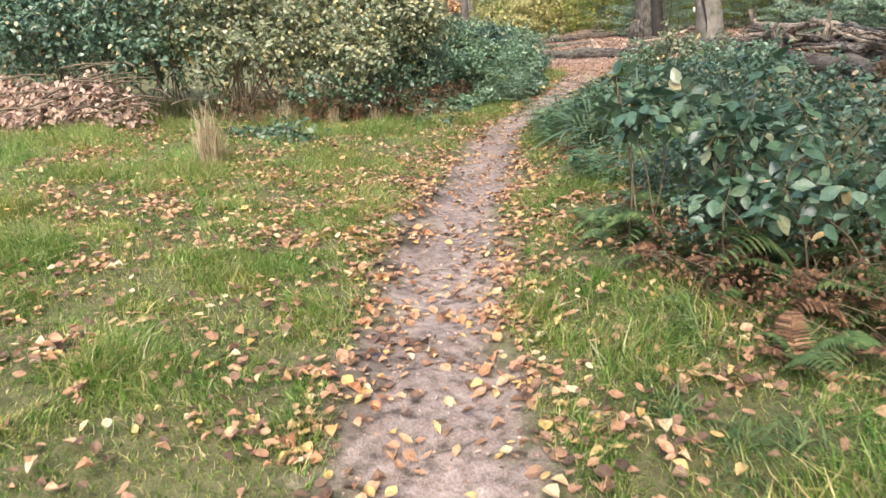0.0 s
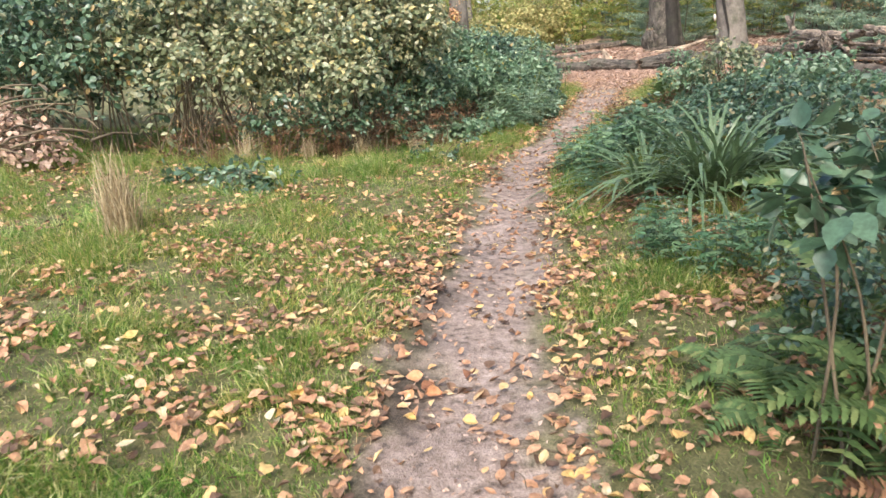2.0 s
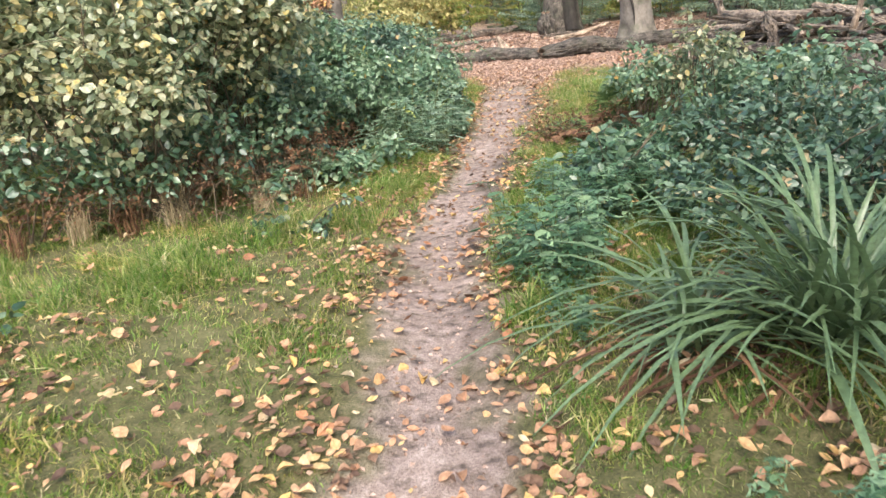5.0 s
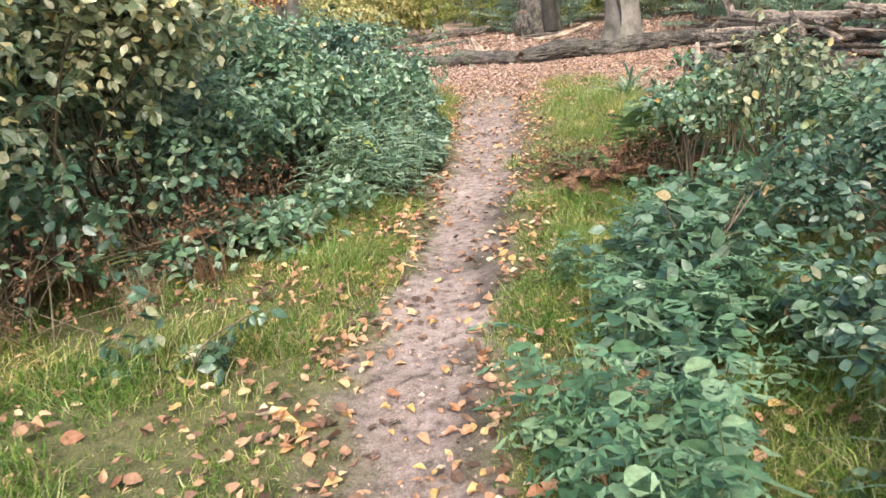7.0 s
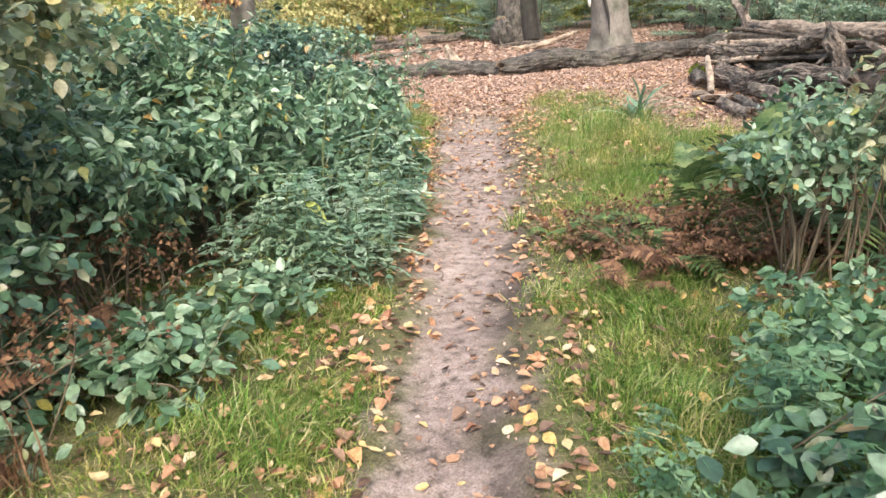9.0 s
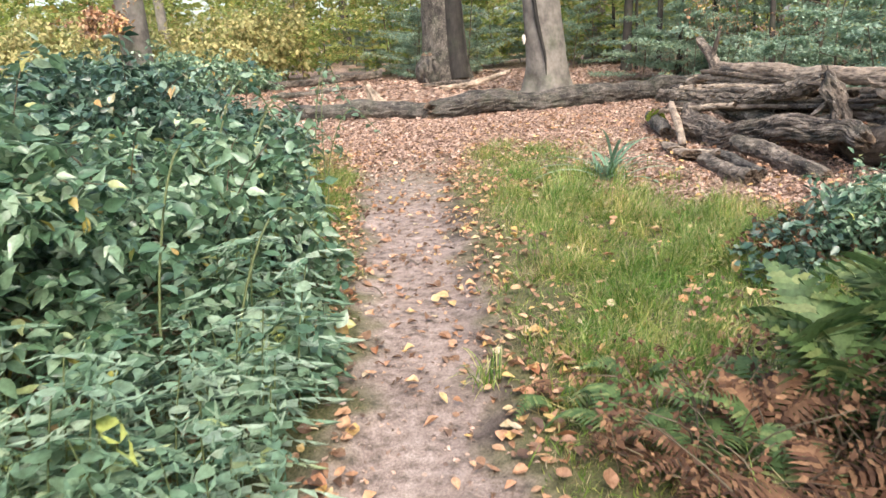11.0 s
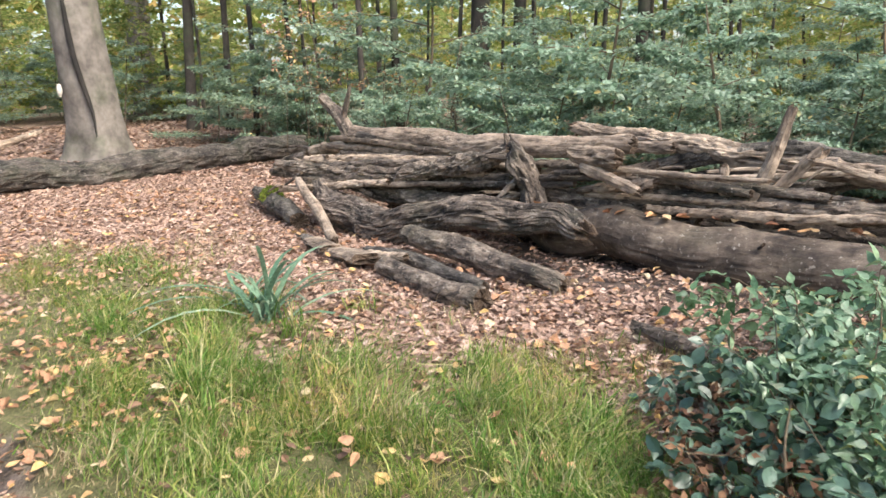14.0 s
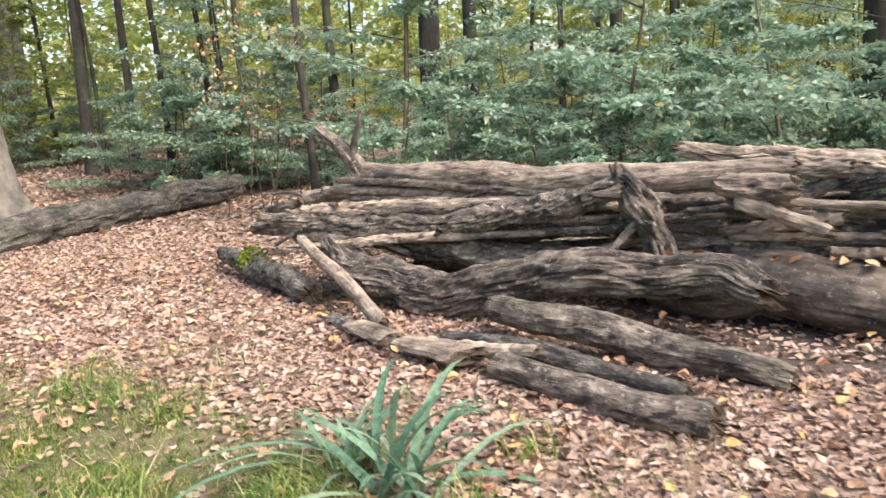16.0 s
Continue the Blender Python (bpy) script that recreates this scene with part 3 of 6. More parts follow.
log("log", [(9.3, 23.6, 0.05), (8.75, 22.6, 0.06), (8.28, 21.75, 0.02)], (0.07, 0.11, 0.1), M_GREY_LOG, "mossy rotten log at the end of the woodpile", rough=0.18)
log("branch", [(8.52, 21.98, 0.4), (8.2, 21.42, 0.2), (7.85, 20.86, -0.02)], (0.045, 0.055, 0.052), M_PALE_LOG, "straight pale barkless pole leaning on the pile", "branch", sides=12, rough=0.06)
log("log", [(9.1, 20.75, 0.28), (9.07, 20.0, 0.44), (8.95, 19.3, 0.56)], (0.07, 0.1, 0.09), M_LOG, PILE, rough=0.2)
log("branch", [(8.82, 22.6, 0.5), (8.74, 21.3, 0.47), (8.66, 20.25, 0.6), (8.6, 19.4, 0.8)], (0.055, 0.07, 0.08, 0.07), M_LOG, "long rotten branch with flaking ridges on the pile", "branch", rough=0.38)
log("branch", [(9.06, 21.9, 0.55), (9.0, 21.1, 0.51), (8.97, 20.3, 0.5)], (0.035, 0.045, 0.04), M_LOG, "thin barked branch in the woodpile", "branch", sides=10)
log("branch", [(9.08, 22.3, 0.66), (9.06, 21.6, 0.72)], (0.06, 0.065), M_PALE_LOG, "short pale branch in the woodpile", "branch", sides=12)
log("branch", [(9.58, 21.8, 0.55), (9.5, 21.0, 0.56), (9.48, 20.2, 0.6)], (0.045, 0.05, 0.05), M_LOG, "thin barked branch in the woodpile", "branch", sides=10)
log("log", [(9.07, 21.7, 0.84), (9.0, 20.6, 0.82), (8.93, 19.5, 0.8), (8.88, 18.4, 0.84)], (0.09, 0.105, 0.1, 0.075), M_PALE_LOG, "pale barkless log along the top of the pile", sides=44, rough=0.08, stubs=[(0.35, (0.1, 0.1, 1), 0.1, 0.03)])
log("log", [(9.41, 19.15, 0.95), (9.36, 18.4, 0.88), (9.3, 17.6, 0.78), (9.2, 16.4, 0.62), (9.1, 15.0, 0.4)], (0.05, 0.08, 0.09, 0.09, 0.07), M_PALE_LOG, "split pale log sloping over the top of the pile", sides=40, rough=0.26, ends=0.1)
log("log", [(9.1, 19.6, 0.75), (9.05, 18.8, 0.84), (8.98, 18.1, 0.84)], (0.03, 0.05, 0.05), M_PALE_LOG, "thin split log on the pile", rough=0.2)
log("stump_root", [(8.64, 19.42, 0.9), (8.58, 19.3, 0.7), (8.62, 19.2, 0.48), (8.58, 19.12, 0.2)], (0.05, 0.115, 0.085, 0.11), M_LOG, "dark upturned stump standing amid the woodpile", "stump", sides=30, rough=0.4, ends=0.09, stubs=[(0.2, (-0.1, -0.8, -0.4), 0.26, 0.05), (0.3, (-0.3, 0.8, 0.1), 0.3, 0.045), (0.5, (-0.4, 0.6, -0.7), 0.4, 0.035), (0.55, (-0.4, -0.3, -0.8), 0.34, 0.035), (0.1, (-0.3, 0.2, 0.7), 0.16, 0.035)])
log("log", [(8.6, 18.8, 0.8), (8.56, 18.4, 0.77)], (0.075, 0.085), M_PALE_LOG, "short broken pale chunk of wood on the pile", rough=0.2, ends=0.08)
log("branch", [(8.6, 18.7, 0.7), (8.54, 18.2, 0.53)], (0.05, 0.045), M_PALE_LOG, "splintered pale branch in the pile", "branch", sides=10, rough=0.2, ends=0.08)
log("log", [(8.84, 19.2, 0.41), (8.83, 18.5, 0.35), (8.82, 17.8, 0.3)], (0.06, 0.075, 0.06), M_LOG, PILE)
log("log", [(8.87, 18.7, 0.43), (8.82, 17.8, 0.45), (8.76, 16.9, 0.45), (8.7, 15.6, 0.4)], (0.07, 0.08, 0.08, 0.07), M_LOG, PILE)
log("log", [(9.36, 18.45, 0.56), (9.33, 18.0, 0.73), (9.3, 17.5, 0.8), (9.26, 16.8, 0.78), (9.2, 15.8, 0.62)], (0.07, 0.08, 0.08, 0.075, 0.06), M_GREY_LOG, "arched grey log on the upper pile")
log("log", [(8.84, 18.35, 0.32), (8.81, 17.7, 0.47), (8.8, 17.0, 0.55)], (0.06, 0.068, 0.05), M_LOG, PILE)
log("branch", [(8.78, 17.62, 0.74), (8.76, 17.6, 0.28)], (0.035, 0.045), M_PALE_LOG, "upright grey stick in the woodpile", "branch", sides=10)
log("branch", [(8.8, 17.17, 1.15), (8.8, 17.37, 0.5)], (0.04, 0.055), M_PALE_LOG, "pale leaning branch jutting from the pile", "branch", sides=10)
log("branch", [(8.8, 16.95, 0.88), (8.8, 17.33, 0.52)], (0.045, 0.045), M_PALE_LOG, "pale leaning branch jutting from the pile", "branch", sides=10)
log("branch", [(9.04, 21.63, 0.66), (9.06, 21.77, 1.0), (9.07, 22.08, 1.25)], (0.1, 0.07, 0.06), M_LOG, "forked dead snag rising from the pile", "branch", sides=14, rough=0.22, stubs=[(0.5, (0, -0.32, 0.94), 0.4, 0.04)])
log("branch", [(8.0, 21.45, -0.06), (7.7, 20.9, -0.07), (7.45, 20.4, -0.06)], (0.05, 0.065, 0.04), M_GREY_LOG, "rotten dark branch half sunk in leaves", "branch", sides=12, rough=0.25)
log("bark_slab", [(7.75, 21.0, -0.01), (7.55, 20.6, 0.0)], (0.1, 0.11), M_PALE_LOG, "weathered grey slab of rotten wood", "wood slab", sides=14, rough=0.2, flat=0.35)
log("bark_slab", [(7.55, 20.5, 0.01), (7.3, 19.95, 0.02)], (0.11, 0.13), M_PALE_LOG, "weathered pale slab of rotten wood", "wood slab", sides=14, rough=0.2, flat=0.4)
log("branch", [(9.14, 22.85, 0.5), (9.1, 22.45, 0.6)], (0.04, 0.045), M_LOG, "broken branch tip on the pile", "branch", sides=9)
log("branch", [(8.83, 22.75, 0.42), (8.8, 22.0, 0.42)], (0.05, 0.05), M_LOG, "broken branch in the woodpile", "branch", sides=9)
g_pile = np.random.default_rng(21)
for k in range(34):
    y0 = g_pile.uniform(15.0, 22.2)
    x0 = g_pile.uniform(9.05, 9.95)
    zmax = 0.75 if x0 > 8.9 else 0.35
    z0 = g_pile.uniform(0.08, zmax)
    ln = g_pile.uniform(0.5, 1.7)
    dy, dx, dz = ln, g_pile.uniform(-0.25, 0.25), g_pile.uniform(-0.16, 0.16)
    rr = g_pile.uniform(0.02, 0.07)
    log("branch", [(x0, y0 - dy / 2, max(0.03, z0 - dz)), (x0 + dx / 2, y0, z0 + g_pile.uniform(-0.04, 0.04)), (x0 + dx, y0 + dy / 2, max(0.03, z0 + dz))], (rr * 0.8, rr, rr * 0.7), (M_LOG, M_LOG, M_PALE_LOG, M_GREY_LOG)[k % 4], ("dark decaying branch stacked in the woodpile", "dark decaying branch stacked in the woodpile", "pale barkless branch stacked in the woodpile", "grey barked branch stacked in the woodpile")[k % 4], "branch", sides=10, rough=0.18)

for k in range(16):
    y0, x0, z0 = g_pile.uniform(17.2, 22.2), g_pile.uniform(8.72, 9.0), g_pile.uniform(0.28, 0.72)
    ln, rr = g_pile.uniform(0.5, 1.5), g_pile.uniform(0.018, 0.05)
    w = np.array([g_pile.normal(0, 0.05), ln / 2, g_pile.normal(-0.06, 0.1) * ln])
    c = np.array([x0, y0, z0])
    log("branch", [c - w, c + np.array([-0.02, 0, g_pile.normal(0, 0.03)]), c + w], (rr * 0.7, rr, rr * 0.5), (M_LOG, M_PALE_LOG, M_LOG)[k % 3], ("flaking dark branch wedged in the woodpile", "flaking pale branch wedged in the woodpile", "flaking dark branch wedged in the woodpile")[k % 3], "branch", sides=12, rough=0.38, ends=0.05)
# a sheaf of long thin boughs under the top log
for k in range(16):
    u = k / 15
    z0 = 0.36 + 0.36 * u + g_pile.normal(0, 0.02)
    x0 = 8.66 + 0.26 * u + g_pile.normal(0, 0.03)
    y1, ln, rr = g_pile.uniform(21.3, 22.5), g_pile.uniform(1.6, 3.2), g_pile.uniform(0.025, 0.048)
    dz = g_pile.normal(0.06, 0.06)
    log("branch", [(x0 + 0.05, y1, z0 - dz), (x0 + g_pile.normal(0, 0.02), y1 - ln * 0.5, z0 + g_pile.normal(0, 0.03)), (x0 - 0.04, y1 - ln, z0 + dz)], (rr * 0.8, rr, rr * 0.7), (M_PALE_LOG, M_LOG, M_PALE_LOG, M_TAN_LOG)[k % 4], ("long pale bough laid in the woodpile", "long flaking bough laid in the woodpile", "long pale bough laid in the woodpile", "long brown bough laid in the woodpile")[k % 4], "branch", sides=12, rough=0.3, ends=0.05)
for k in range(16):
    y0, x0, z0 = g_pile.uniform(14.8, 18.4), g_pile.uniform(8.66, 9.0), g_pile.uniform(0.4, 0.72)
    ln, rr = g_pile.uniform(0.8, 2.2), g_pile.uniform(0.022, 0.055)
    w = np.array([g_pile.normal(0, 0.06), ln / 2, g_pile.normal(0.0, 0.04) * ln])
    c = np.array([x0, y0, z0])
    log("branch", [c - w, c + np.array([0.0, 0, g_pile.normal(0, 0.03)]), c + w], (rr * 0.7, rr, rr * 0.8), (M_LOG, M_PALE_LOG)[k % 2], ("flaking dark branch wedged in the woodpile", "flaking pale branch wedged in the woodpile")[k % 2], "branch", sides=12, rough=0.25, ends=0.05)
for k in range(44):
    y0, x0 = g_pile.uniform(15.6, 22.6), g_pile.uniform(8.5, 9.4)
    z0 = g_pile.uniform(0.1, 0.72) if x0 > 8.85 else g_pile.uniform(0.06, 0.3)
    a, ln = g_pile.normal(1.57, 0.6), g_pile.uniform(0.25, 0.8)
    w = np.array([math.cos(a) * 0.6, math.sin(a), g_pile.normal(0, 0.3)]) * ln / 2
    c = np.array([x0, y0, z0])
    rr = g_pile.uniform(0.01, 0.025)
    log("stick", [c - w, c + np.array([0.02, 0, 0.03]), c + w], (rr, rr * 0.6), (M_PALE_LOG, M_LOG)[k % 2], ("pale broken stick caught in the woodpile", "dark broken stick caught in the woodpile")[k % 2], "stick", "sticks in the woodpile", sides=7, rough=0.15, ends=0.01)


# ---- leaf helpers ----
def leaf_cloud(points, normals, size, per=4, spread=0.9, shape=(LEAF, LEAF_F), g=None, droop=0.25, jitter=0.5):
    """Sprigs of leaves: per leaves fan out round each point, facing about its normal."""
    g = g or rng
    p = np.repeat(points, per, 0)
    nn = np.repeat(normals, per, 0) + g.normal(0, jitter, (len(p), 3))
    nn /= np.linalg.norm(nn, axis=1, keepdims=True)
    way = g.normal(0, 1, (len(p), 3))
    way -= nn * (way * nn).sum(1, keepdims=True)
    way /= np.linalg.norm(way, axis=1, keepdims=True) + 1e-9
    way = way - np.array([0, 0, droop])
    way /= np.linalg.norm(way, axis=1, keepdims=True)
    side = np.cross(way, nn)
    side /= np.linalg.norm(side, axis=1, keepdims=True) + 1e-9
    up = np.cross(side, way)
    turns = np.stack([side, way, up], -1)
    s = size * g.uniform(0.55, 1.25, len(p))
    at = p + way * (s * spread * g.uniform(0.1, 0.6, len(p)))[:, None]
    return scatter(shape[0], shape[1], turns, s, at)


def lump_points(lumps, n, g, shell=0.72, floor=0.04):
    """Points and outward directions on the upper shells of some lumps, with an uneven outline."""
    vol = np.array([l[3] * l[4] + l[3] * l[5] + l[4] * l[5] for l in lumps])
    pick = g.choice(len(lumps), n, p=vol / vol.sum())
    c = np.array([l[:3] for l in lumps])[pick]
    r = np.array([l[3:6] for l in lumps])[pick]
    d = g.normal(0, 1, (n, 3))
    d[:, 2] = np.where(d[:, 2] < -0.35, -d[:, 2], d[:, 2])
    d /= np.linalg.norm(d, axis=1, keepdims=True)
    bump = 0.8 + 0.5 * fnoise(d[:, 0] * 2.4 + c[:, 0] * 3, d[:, 1] * 2.4 + d[:, 2] * 2 + c[:, 1] * 3, 77, 2)
    rad = (shell + (1.02 - shell) * g.random(n) ** 0.6) * bump
    p = c + d * r * rad[:, None]
    gz = height(p[:, 0], p[:, 1])
    ok = p[:, 2] > gz + floor
    out = d / r
    out /= np.linalg.norm(out, axis=1, keepdims=True)
    return p[ok], out[ok]


def bush(name, lumps, n, size, mat, label, category="bush", group="", per=4, stems=14, stem_mat=None, seed=1, shape=(LEAF, LEAF_F), shell=0.7, droop=0.25, up=0.5, stem_r=0.008, path_clear=0.1):
    """A shrub: woody stems from the ground and sprigs of leaves with gaps between."""
    g = np.random.default_rng(seed)
    cx, cy = np.mean([l[0] for l in lumps]), np.mean([l[1] for l in lumps])
    root = thing(name, cx, cy, z_at(cx, cy), label, category, group)
    base = np.array([cx, cy, z_at(cx, cy)])
    parts = [(l[0], l[1], l[2], l[3] * 0.8, l[4] * 0.8, l[5] * 0.8) for l in lumps]
    for l in lumps:
        for k in range(16):
            u = g.normal(0, 1, 3)
            u[2] = abs(u[2]) * 0.8
            u /= np.linalg.norm(u)
            q = g.uniform(0.16, 0.42)
            parts.append((l[0] + u[0] * l[3] * 0.86, l[1] + u[1] * l[4] * 0.86, l[2] + u[2] * l[5] * 0.86, l[3] * q, l[4] * q, l[5] * q))
    p, d = lump_points(parts, n, g, shell * 0.8)
    # long shoots that break the outline
    shoots = []
    if len(p) > 20:
        for k in g.choice(len(p), max(3, n // 45), replace=False):
            w = d[k] + g.normal(0, 0.35, 3) + np.array([0, 0, 0.45])
            w /= np.linalg.norm(w)
            ln = g.uniform(2.5, 6) * size
            curve = bend([p[k] - w * ln * 0.4, p[k] + w * ln * 0.5, p[k] + w * ln * 0.85 + np.array([d[k][0], d[k][1], -0.25]) * ln * 0.3], 6)
            shoots.append(tube(curve, (stem_r * 0.45, stem_r * 0.2), 4))
            p, d = np.vstack([p, curve[1:]]), np.vstack([d, np.tile(d[k] * 0.4 + np.array([0, 0, 0.6]), (5, 1))])
    keep = path_gap(p[:, 0], p[:, 1]) > path_clear
    p, d = p[keep], d[keep]
    v, f = leaf_cloud(p, d * (1 - up) + np.array([0, 0, up]), size, per, 0.9, shape, g, droop, 0.55)
    tagged(part("leaves", mesh_of("leaves", v - base, f, mat, True), root), kind="stuff")
    if shoots:
        v, f = join(shoots)
        tagged(part("young_growth", mesh_of("young_growth", v - base, f, stem_mat or M_STEM, True, {"grain": v * 2}), root), kind="stuff")
    for q in p[g.choice(len(p), min(stems, len(p)), replace=False)]:
        l = lumps[int(np.argmin([np.hypot(q[0] - m[0], q[1] - m[1]) for m in lumps]))]
        b = np.array([l[0] + g.normal(0, 0.25 * l[3]), l[1] + g.normal(0, 0.25 * l[4]), 0])
        b[2] = z_at(b[0], b[1]) - 0.03
        m = (b + q) / 2 + np.array([g.normal(0, 0.06), g.normal(0, 0.06), 0.18 * abs(q[2] - b[2])])
        v, f = tube(bend([b, m, q], 8), (stem_r, stem_r * 0.4), 5)
        part("stem", mesh_of("stem", v - base, f, stem_mat or M_STEM, True, {"grain": v * 2}), root)
    return root

# ---- bushes along the left of the path ----
bush("hazel_bush", [(-5.6, 13.0, 1.2, 1.6, 1.2, 1.5), (-4.2, 12.9, 1.2, 1.3, 1.1, 1.5), (-6.8, 14.0, 1.5, 1.8, 1.2, 1.6)], 3600, 0.095, M_BROAD, "tall green shrub thicket behind the meadow", seed=2, stems=40, stem_r=0.014, group="thicket shrubs")
bush("hazel_bush", [(-2.9, 12.6, 1.05, 1.1, 0.9, 1.5), (-3.4, 13.4, 1.5, 1.2, 1.0, 1.5)], 3300, 0.082, M_HAZEL, "yellowing hazel bush with pale autumn leaves", seed=3, stems=40, stem_r=0.012, group="thicket shrubs")
bush("hazel_bush", [(-1.5, 13.0, 0.95, 1.0, 0.8, 1.4), (-1.0, 13.6, 1.4, 1.1, 0.9, 1.5)], 3500, 0.08, M_HAZEL, "yellowing hazel bush with pale autumn leaves", seed=4, stems=40, stem_r=0.012, group="thicket shrubs")
bush("hazel_bush", [(-0.4, 14.3, 1.1, 0.7, 0.6, 1.1), (-0.7, 15.0, 1.3, 1.1, 1.0, 1.3)], 2100, 0.08, M_HAZEL, "yellowing hazel bush with pale autumn leaves", seed=5, stems=30, stem_r=0.012, group="thicket shrubs")
bush("bramble_bush", [(0.65, 15.9, 0.35, 0.85, 0.9, 0.75), (0.15, 16.6, 0.62, 1.2, 1.1, 0.9), (1.4, 17.2, 0.32, 0.95, 1.1, 0.75)], 5200, 0.085, M_BRAMBLE, "dense dark green bramble mound beside the path", up=0.8, shape=(POINTED, LEAF_F), path_clear=0.2, seed=6, stems=40, group="bramble mounds")
bush("bramble_bush", [(1.4, 19.0, 0.32, 1.15, 1.3, 0.85), (2.05, 18.5, 0.12, 0.65, 1.1, 0.5), (0.3, 19.0, 0.5, 1.2, 1.3, 0.95)], 5000, 0.088, M_DARK_BRAMBLE, "dense dark green bramble mound beside the path", up=0.8, shape=(POINTED, LEAF_F), path_clear=0.34, seed=7, stems=40, group="bramble mounds")
bush("bramble_bush", [(2.0, 21.3, 0.25, 1.05, 1.3, 0.75), (2.5, 22.8, 0.1, 0.9, 1.3, 0.5), (0.9, 22.0, 0.4, 1.2, 1.5, 0.85)], 4600, 0.085, M_DARK_BRAMBLE, "low dark bramble thicket near the clearing", up=0.78, shape=(POINTED, LEAF_F), path_clear=0.25, seed=8, stems=30, group="bramble mounds")
bush("bramble_bush", [(2.3, 25.3, 0.1, 1.0, 1.3, 0.5), (1.0, 25.2, 0.3, 1.2, 1.4, 0.8)], 1800, 0.09, M_BRAMBLE, "low dark bramble thicket near the clearing", seed=9, stems=20, group="bramble mounds")
bush("hazel_bush", [(-3.0, 16.0, 1.0, 2.2, 1.0, 1.6), (-6.5, 16.5, 1.0, 2.4, 1.0, 1.6), (-0.8, 17.0, 0.9, 1.5, 1.0, 1.2)], 2600, 0.11, M_BROAD, "tall green shrub thicket behind the meadow", seed=34, stems=40, stem_r=0.014, group="thicket shrubs", shape=(SMALL_LEAF, SMALL_LEAF_F))
DEAD = "rusty dead bracken and bramble canes under the shrubs"
bush("dead_bracken", [(-1.0, 12.7, 0.2, 1.2, 0.35, 0.4), (-2.6, 12.1, 0.3, 1.2, 0.35, 0.35)], 560, 0.032, M_RUST, DEAD, "dead bracken", "dead bracken", seed=35, stems=60, stem_r=0.005, shape=(SMALL_LEAF, SMALL_LEAF_F), up=0.1)
bush("dead_bracken", [(-0.2, 13.8, 0.15, 0.7, 0.4, 0.4), (0.3, 14.7, 0.15, 0.5, 0.4, 0.4)], 380, 0.032, M_RUST, DEAD, "dead bracken", "dead bracken", seed=36, stems=50, stem_r=0.005, shape=(SMALL_LEAF, SMALL_LEAF_F), up=0.1)
bush("dead_bracken", [(1.8, 4.3, 0.0, 0.6, 0.7, 0.22), (2.2, 3.3, -0.02, 0.6, 0.6, 0.2)], 420, 0.03, M_RUST, DEAD, "dead bracken", "dead bracken", seed=37, stems=50, stem_r=0.005, shape=(SMALL_LEAF, SMALL_LEAF_F), up=0.1)
bush("dead_bracken", [(3.3, 14.9, 0.0, 0.4, 0.6, 0.26), (3.7, 14.5, 0.05, 0.5, 0.4, 0.32)], 300, 0.03, M_RUST, DEAD, "dead bracken", "dead bracken", seed=38, stems=50, stem_r=0.005, shape=(SMALL_LEAF, SMALL_LEAF_F), up=0.1)
bush("dead_bracken", [(5.5, 16.5, 0.0, 0.5, 0.4, 0.25), (6.3, 16.6, 0.0, 0.4, 0.4, 0.22)], 468, 0.04, M_RUST, DEAD, "dead bracken", "dead bracken", seed=39, stems=40, stem_r=0.005, shape=(SMALL_LEAF, SMALL_LEAF_F), up=0.1)
bush("bramble_bush", [(-0.9, 12.75, 0.35, 0.7, 0.35, 0.5), (0.0, 13.9, 0.35, 0.5, 0.35, 0.45), (-1.9, 12.3, 0.4, 0.6, 0.35, 0.5)], 420, 0.075, M_BROAD, "sprawling bramble at the foot of the hazels", seed=47, stems=24, up=0.6, group="bramble mounds")
bush("bramble_bush", [(-0.5, 14.1, 0.55, 0.6, 0.4, 0.7), (0.1, 14.9, 0.5, 0.6, 0.45, 0.65), (-1.2, 13.4, 0.7, 0.6, 0.4, 0.8), (-0.8, 14.0, 1.25, 0.6, 0.45, 0.6)], 1250, 0.085, M_BRAMBLE, "leafy bramble climbing through the hazels", seed=106, stems=30, up=0.65, group="bramble mounds", shape=(POINTED, LEAF_F))
# low runners at the foot of the thicket
bush("bramble_runner", [(0.5, 14.0, 0.0, 0.5, 0.3, 0.22), (-0.1, 13.6, 0.0, 0.4, 0.3, 0.2)], 170, 0.085, M_BRAMBLE, "low bramble runner spreading over the grass", seed=107, stems=8, up=0.8, group="bramble runners")
bush("bramble_runner", [(0.15, 12.0, 0.0, 0.15, 0.15, 0.12), (-0.3, 12.1, 0.0, 0.15, 0.12, 0.1)], 30, 0.08, M_BROAD, "small bramble runner in the meadow grass", seed=108, stems=4, up=0.8, group="bramble runners")
bush("bramble_runner", [(2.55, 11.9, 0.05, 0.45, 0.5, 0.38), (2.2, 11.4, 0.0, 0.3, 0.3, 0.3)], 150, 0.1, M_BROAD, "broad-leaved bramble among the nettles", seed=109, stems=14, up=0.75, group="bramble runners")
bush("bramble_runner", [(-1.9, 10.3, 0.1, 0.5, 0.35, 0.22), (-2.6, 10.8, 0.14, 0.5, 0.4, 0.25)], 150, 0.09, M_BROAD, "low grey-green bramble runner in the meadow", seed=10, stems=8, group="bramble runners")
